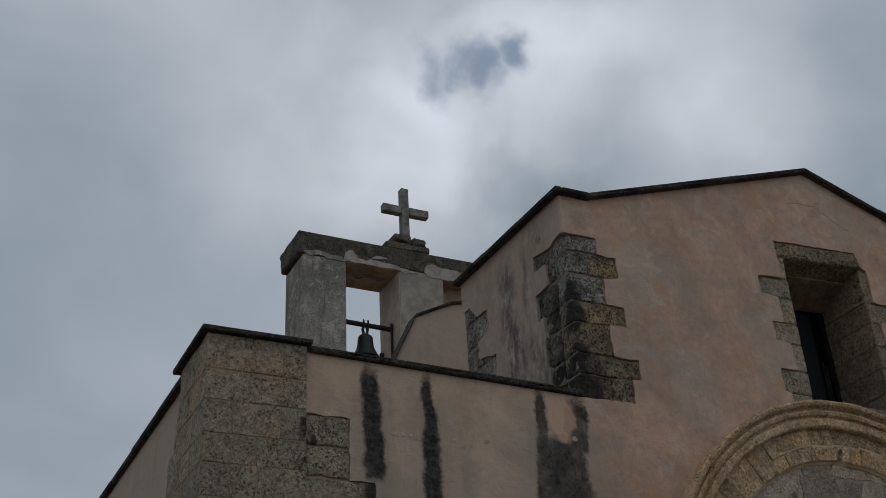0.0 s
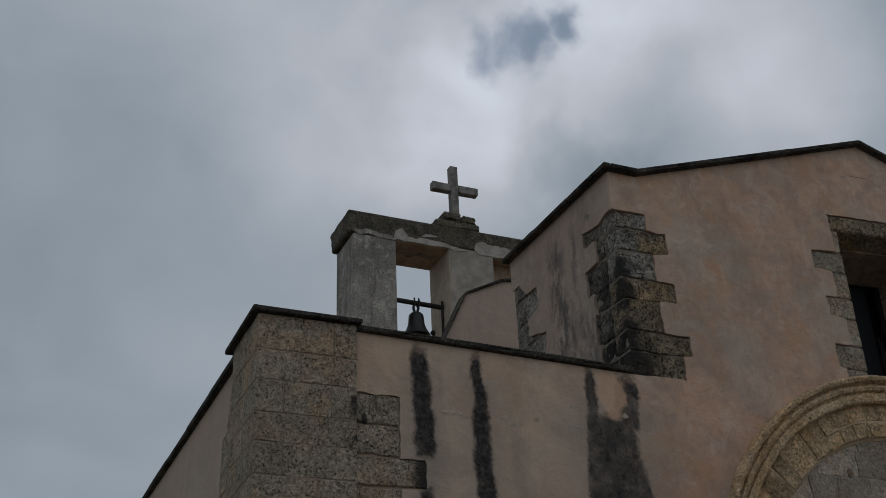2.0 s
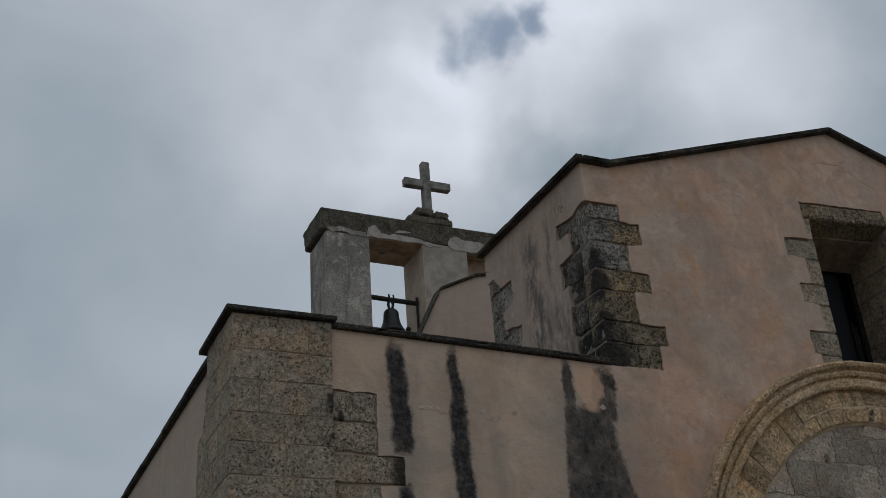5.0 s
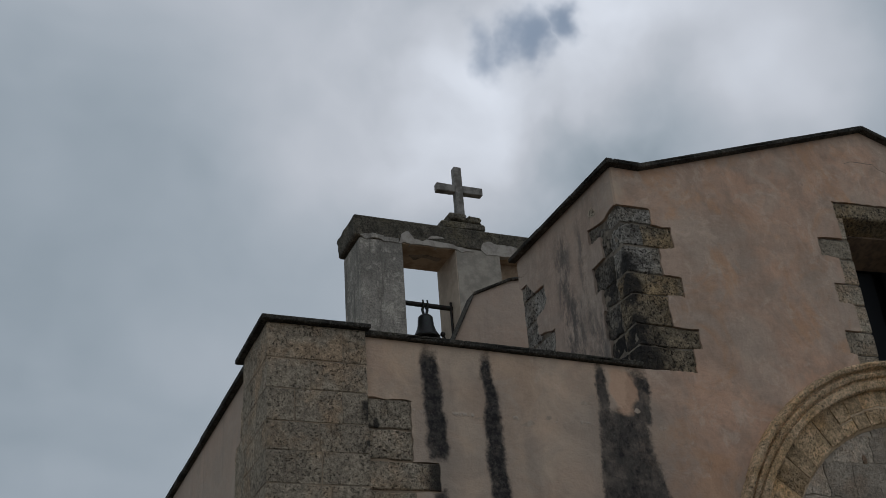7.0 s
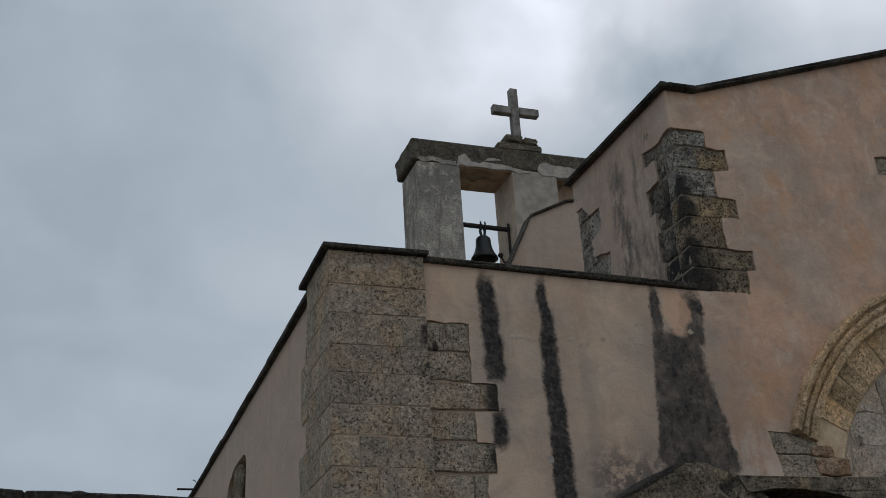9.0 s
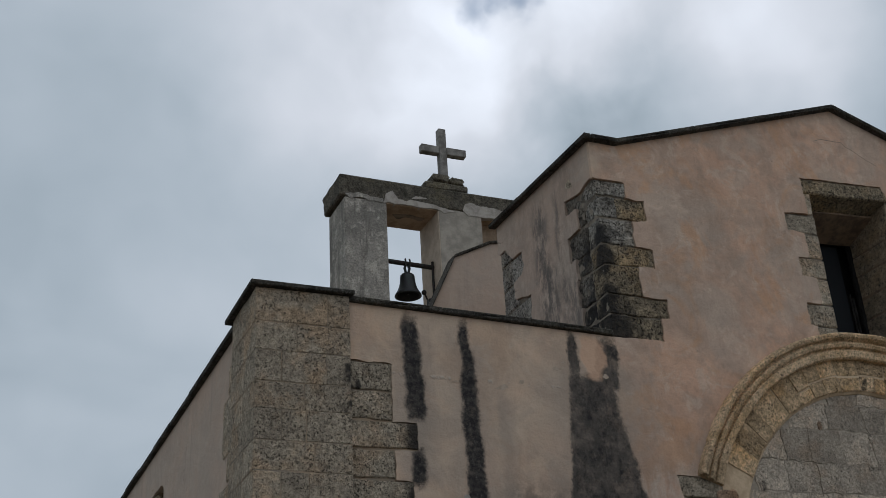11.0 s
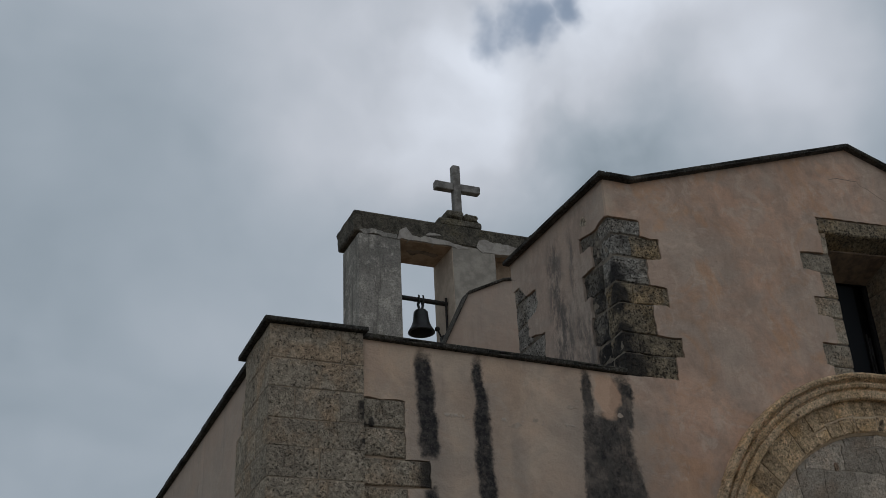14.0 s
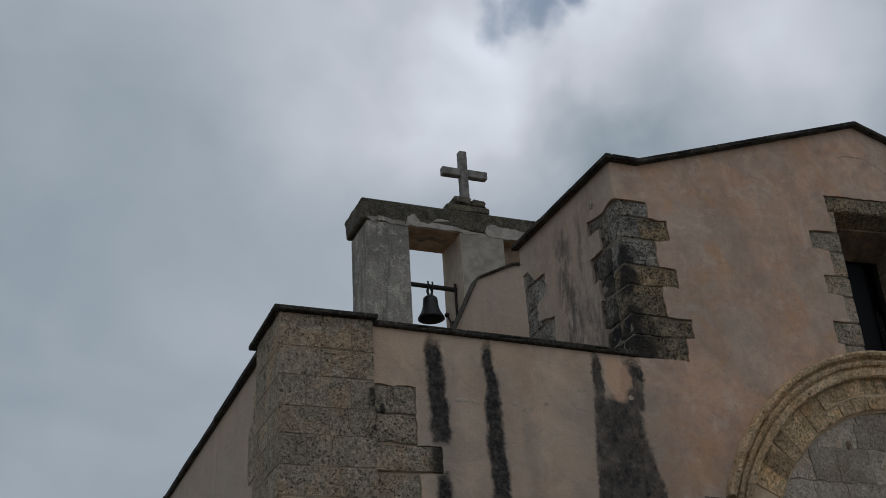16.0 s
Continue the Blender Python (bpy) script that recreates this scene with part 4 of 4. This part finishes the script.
tympanum = thing("tympanum", "portal tympanum filled with rough grey stone blocks", "tympanum")
part("mortar_bed", plate([(CX - R_LUN, 2.9)] + arc(R_LUN + 0.01, 180, 0, 40) + [(CX + R_LUN, 2.9)], [], 0.107, 0.5), GREYMORTAR, tympanum)
beds = [6.12, 5.78, 5.45, 5.04, 4.66, 4.30, 3.97, 3.62, 3.28, 2.92]
for hi, lo in zip(beds, beds[1:]):
    x, lean0, lift0 = CX - R_LUN - random.uniform(0.1, 0.4), 0.0, 0.0
    while x < CX + R_LUN:
        wide, lean, lift = random.uniform(0.34, 0.68), random.uniform(-0.05, 0.05), random.uniform(-0.014, 0.014)
        g = random.uniform(0.003, 0.011)
        poly = [(x + g + lean0, lo + g + lift0), (x + wide - g + lean, lo + g + lift), (x + wide - g - lean, hi - g + lift), (x + g - lean0, hi - g + lift0)]
        x, lean0, lift0 = x + wide, lean, lift
        poly = clip_round(poly, R_LUN - 0.03)
        if len(poly) < 3:
            continue
        area = abs(sum(p[0] * q[1] - q[0] * p[1] for p, q in zip(poly, poly[1:] + poly[:1]))) / 2
        if area > 0.015:
            bm = plate(rough(poly, 0.05, 0.020, True, 0), [], 0.102 + random.uniform(-0.010, 0.002), 0.3)
            part("block", bm, GREYBLOCK, tympanum)
part("brick_chip", plate(rough([(8.035, 5.45), (8.095, 5.44), (8.10, 5.52), (8.06, 5.55), (8.03, 5.52)], 0.02, 0.012), [], 0.088, 0.2), REDSTONE, tympanum, "small orange-brown brick chip in the mortar")
tagged(part("wall_portal_infill", box(CX - R_LUN, CX + R_LUN, 0.2, 0.6, 0.0, 2.95), PLASTER), "plain infill below the tympanum", "wall", kind="structure")

# ---- lower stepped wall behind the nave end ----
line = [(3.6, 5.48), (5.045, 8.60), (5.525, 9.60), (6.19, 9.935), (7.0, 10.10)]
low = [(3.6, 0.0)] + line + [(7.0, 0.0)]
tagged(part("wall_rear", plate(low, [], 4.9, 5.12), PLASTER), "plastered raking wall behind the nave end", "wall", kind="structure")
coping("rear_coping", "thin dark coping along the raking wall", line, "y", 4.85, 5.16, 0.05, 1.5)

# ---- bell gable ----
Y0, Y1 = 7.90, 8.88
gable = thing("bell_gable", "grey cement-plastered bell gable with open bays", "bell gable")
for x0, x1 in ((4.685, 5.545), (6.64, 7.57), (8.68, 9.6)):
    bm = box(x0, x1, Y0, Y1, 5.5, 12.16, 0.02, 0.0)
    part("pier", bm, CEMENT, gable)
part("soffit", box(5.545, 6.64, Y0 + 0.02, Y1 - 0.02, 12.135, 12.17), SOFFIT, gable, "ochre plastered soffit")
part("soffit", box(7.57, 8.68, Y0 + 0.02, Y1 - 0.02, 12.135, 12.17), SOFFIT, gable, "ochre plastered soffit")
part("patch", plate(rough([(5.47, 12.13), (5.53, 12.33), (5.66, 12.43), (5.785, 12.265), (5.96, 12.24), (6.15, 12.365), (6.38, 12.37), (6.56, 12.25), (6.76, 12.20), (7.0, 12.14), (6.75, 12.10), (6.63, 12.14), (5.56, 12.145)], 0.03, 0.018, True, 0), [], Y0 - 0.018, Y0 + 0.1), PALE, gable, "pale cement patch")
part("patch", plate(rough([(7.14, 12.235), (7.23, 12.36), (7.40, 12.40), (7.555, 12.355), (7.78, 12.36), (8.0, 12.33), (8.3, 12.30), (8.3, 12.165), (7.54, 12.11), (7.27, 12.115)], 0.03, 0.018, True, 0), [], Y0 - 0.018, Y0 + 0.1), PALE, gable, "pale cement patch")
part("patch", plate(rough([(4.70, 12.22), (4.80, 12.13), (5.0, 12.19), (5.2, 12.13), (5.47, 12.135), (5.47, 12.26), (5.25, 12.23), (5.0, 12.27)], 0.03, 0.018, True, 0), [], Y0 - 0.015, Y0 + 0.1), CEMENT, gable)
part("reveal", box(6.628, 6.645, Y0 + 0.006, Y1 - 0.006, 5.6, 12.134), REVEALPLASTER, gable, "pale beige plaster on the inner face")
part("patch", plate(rough([(6.645, 8.0), (7.56, 8.0), (7.56, 12.18), (6.645, 12.18)], 0.08, 0.010), [], Y0 - 0.006, Y0 + 0.1), PIERPLASTER, gable, "pale smooth cement coat")
part("infill", box(7.57, 8.68, 8.24, 8.50, 5.5, 12.13), SOFFIT, gable, "brown plaster closing the second bay")
bm = plate(rough([(5.80, 8.30), (6.10, 8.22), (6.50, 8.30), (6.45, 8.42), (6.15, 8.36), (5.95, 8.47)], 0.04, 0.03), [], 12.129, 12.15)
for v in bm.verts:
    v.co = (v.co.x, v.co.z, v.co.y)
part("scar", bm, DARKMORTAR, gable, "dark scar of fallen soffit plaster")
part("beam", box(4.585, 9.7, Y0 - 0.012, Y1 + 0.05, 12.19, 12.64, 0.03, 0.010, 4), WEATHERED, gable, "dark lichened cement beam")
plinth = thing("cross_plinth", "stepped rough stone plinth on the bell gable", "plinth")
part("stone", box(6.38, 7.335, Y0 + 0.01, Y1 - 0.15, 12.635, 12.80, 0.035, 0.014, 2), WEATHERED, plinth)
part("stone", box(6.56, 6.95, Y0 + 0.03, Y1 - 0.18, 12.80, 13.01, 0.05, 0.016, 2), WEATHERED, plinth)
part("stone", box(6.955, 7.31, Y0 + 0.03, Y1 - 0.18, 12.80, 12.99, 0.05, 0.016, 2), WEATHERED, plinth)
cross = thing("cross", "plain weathered grey stone cross on a stepped plinth", "cross")
part("post", box(6.792, 6.955, 8.016, 8.166, 12.98, 14.14, 0.012, 0.004), CROSS, cross)
part("arm", box(6.393, 6.790, 8.016, 8.166, 13.535, 13.705, 0.012, 0.004), CROSS, cross)
part("arm", box(6.957, 7.392, 8.016, 8.166, 13.54, 13.712, 0.012, 0.004), CROSS, cross)

# bell and its fittings
BX, BY = 6.065, 8.28
bell = thing("bell", "dark bronze church bell hung in the bell gable", "bell")
part("body", lathe([(0.93 * r, 10.375 + 0.865 * (z - 10.34)) for r, z in [(0.0, 10.90), (0.06, 10.90), (0.115, 10.885), (0.150, 10.84), (0.158, 10.76), (0.165, 10.66), (0.185, 10.57), (0.215, 10.49), (0.25, 10.42), (0.278, 10.375), (0.282, 10.345), (0.262, 10.340), (0.235, 10.40), (0.19, 10.50), (0.14, 10.70), (0.0, 10.80)]], BX, BY, 0.0), BRONZE, bell, smooth=True)
part("crown", tube([(BX - 0.02, BY, 10.84), (BX - 0.05, BY, 10.97), (BX - 0.02, BY, 11.06)], 0.028, 8), BRONZE, bell)
part("crown", tube([(BX + 0.02, BY, 10.84), (BX + 0.05, BY, 10.97), (BX + 0.02, BY, 11.06)], 0.028, 8), BRONZE, bell)
part("strap", tube([(BX - 0.045, BY - 0.05, 10.98), (BX - 0.045, BY - 0.055, 11.12), (BX - 0.04, BY - 0.03, 11.155)], 0.018, 8), IRON, bell)
part("strap", tube([(BX + 0.045, BY - 0.05, 10.98), (BX + 0.045, BY - 0.055, 11.12), (BX + 0.05, BY - 0.03, 11.155)], 0.018, 8), IRON, bell)
part("clapper", tube([(BX, BY, 10.80), (BX, BY, 10.42)], 0.02, 8), IRON, bell)
hanger = thing("bell_hanger", "dark iron bar carrying the bell between the piers", "iron bar")
part("bar", tube([(5.50, BY, 11.085), (6.66, BY, 11.055)], 0.048, 12), IRON, hanger)
part("stay", tube([(6.60, BY - 0.02, 11.17), (6.60, BY - 0.02, 9.9)], 0.026, 8), IRON, hanger)
striker = thing("bell_striker", "small iron striking hammer beside the bell", "hammer")
part("bracket", box(6.46, 6.62, BY - 0.09, BY + 0.06, 10.15, 10.37, 0.03, 0.01), IRON, striker)
part("shaft", tube([(6.46, BY - 0.02, 10.34), (6.40, BY - 0.02, 10.47)], 0.018, 8), IRON, striker)
part("head", ball(6.39, BY - 0.02, 10.49, 0.052), IRON, striker, smooth=True)

# ---- courtyard wall and porch in front ----
yard = thing("courtyard_wall", "plain plastered courtyard wall with lichened coping", "wall", kind="structure")
part("wall_body", box(-14, 14, -4.45, -4.15, 0.0, 2.895), PLASTER, yard)
x = -14.0
while x < 14:
    bm = box(x, x + 0.953, -4.50, -4.08, 2.895, 2.985, 0.008, 0.003, 6)
    for v in bm.verts:
        v.co += 0.007 * noise.noise_vector(v.co * 13) + 0.004 * noise.noise_vector(v.co * 31)
    part("slab", bm, COPING, yard)
    x += 0.955
# the wall runs at a slight angle to the church
yard.matrix_world = pose(-1.6, -4.49, 0, 0, 0, 6.6) @ pose(1.6, 4.49, 0)
porch = thing("porch", "rough stone porch with gabled corner and vaulted roof", "porch")


def rubble(bm, amount, cuts=5):
    bmesh.ops.triangulate(bm, faces=bm.faces)
    bmesh.ops.subdivide_edges(bm, edges=bm.edges, cuts=cuts, use_grid_fill=True)
    for v in bm.verts:
        v.co += amount * (noise.noise_vector(v.co * 4) + 0.5 * noise.noise_vector(v.co * 11))
    return bm


part("gable_front", rubble(plate([(2.1, 0.0), (2.1, 3.14), (2.75, 3.45), (3.22, 3.70), (3.52, 3.85), (3.67, 3.79), (3.82, 3.64), (4.0, 3.46), (4.25, 3.2), (4.25, 0.0)], [], -2.03, -1.75), 0.025), PORCHSTONE, porch, "rubble gable front")
part("flank", rubble(plate([(3.7, 0.0), (3.7, 3.76), (4.05, 3.72), (4.27, 3.62), (4.52, 3.42), (4.75, 3.33), (4.75, 0.0)], [], -1.96, -1.62), 0.02), PORCHSTONE, porch, "sloping brown flank of the roof")
part("verge", rubble(strip([(2.0, 3.09), (2.96, 3.55), (3.48, 3.83)], 0, 0.0, 0.035, "y", -2.04, -1.2), 0.03, 4), COPING, porch, "dark mossy verge")
part("roof_cap", rubble(plate([(3.42, 3.80), (3.52, 3.86), (3.75, 3.85), (4.05, 3.765), (4.30, 3.3), (3.3, 3.3)], [], -1.98, -0.02), 0.03), PORCHSTONE, porch, "rounded lichened roof")
lip = [(4.02, 3.765), (9.0, 3.78), (9.0, 2.9), (6.6, 3.15), (5.9, 3.42), (5.4, 3.555), (4.9, 3.635), (4.5, 3.66), (4.10, 3.62)]
part("vault_edge", rubble(plate(lip, [], -2.0, -0.02), 0.02, 5), PORCHSTONE, porch, "thick rounded vault edge")
# black box added below the edge, standing in for shade under the vault
part("vault_shade_sheet", box(4.2, 9.0, -1.6, -1.5, 0.0, 3.62), DARK, porch)

# a rounded cap far behind the yard wall
cap = thing("distant_cap", "dark rounded chimney cap far behind the courtyard wall", "chimney")
part("shaft", box(-1.0, -0.66, 13.8, 14.2, 0.0, 7.0, 0.03), WEATHERED, cap)
part("hood", lathe([(0.0, 0.09), (0.10, 0.085), (0.17, 0.06), (0.215, 0.0), (0.215, -0.10), (0.0, -0.10)], -0.83, 14.0, 7.06), COPING, cap, smooth=True)
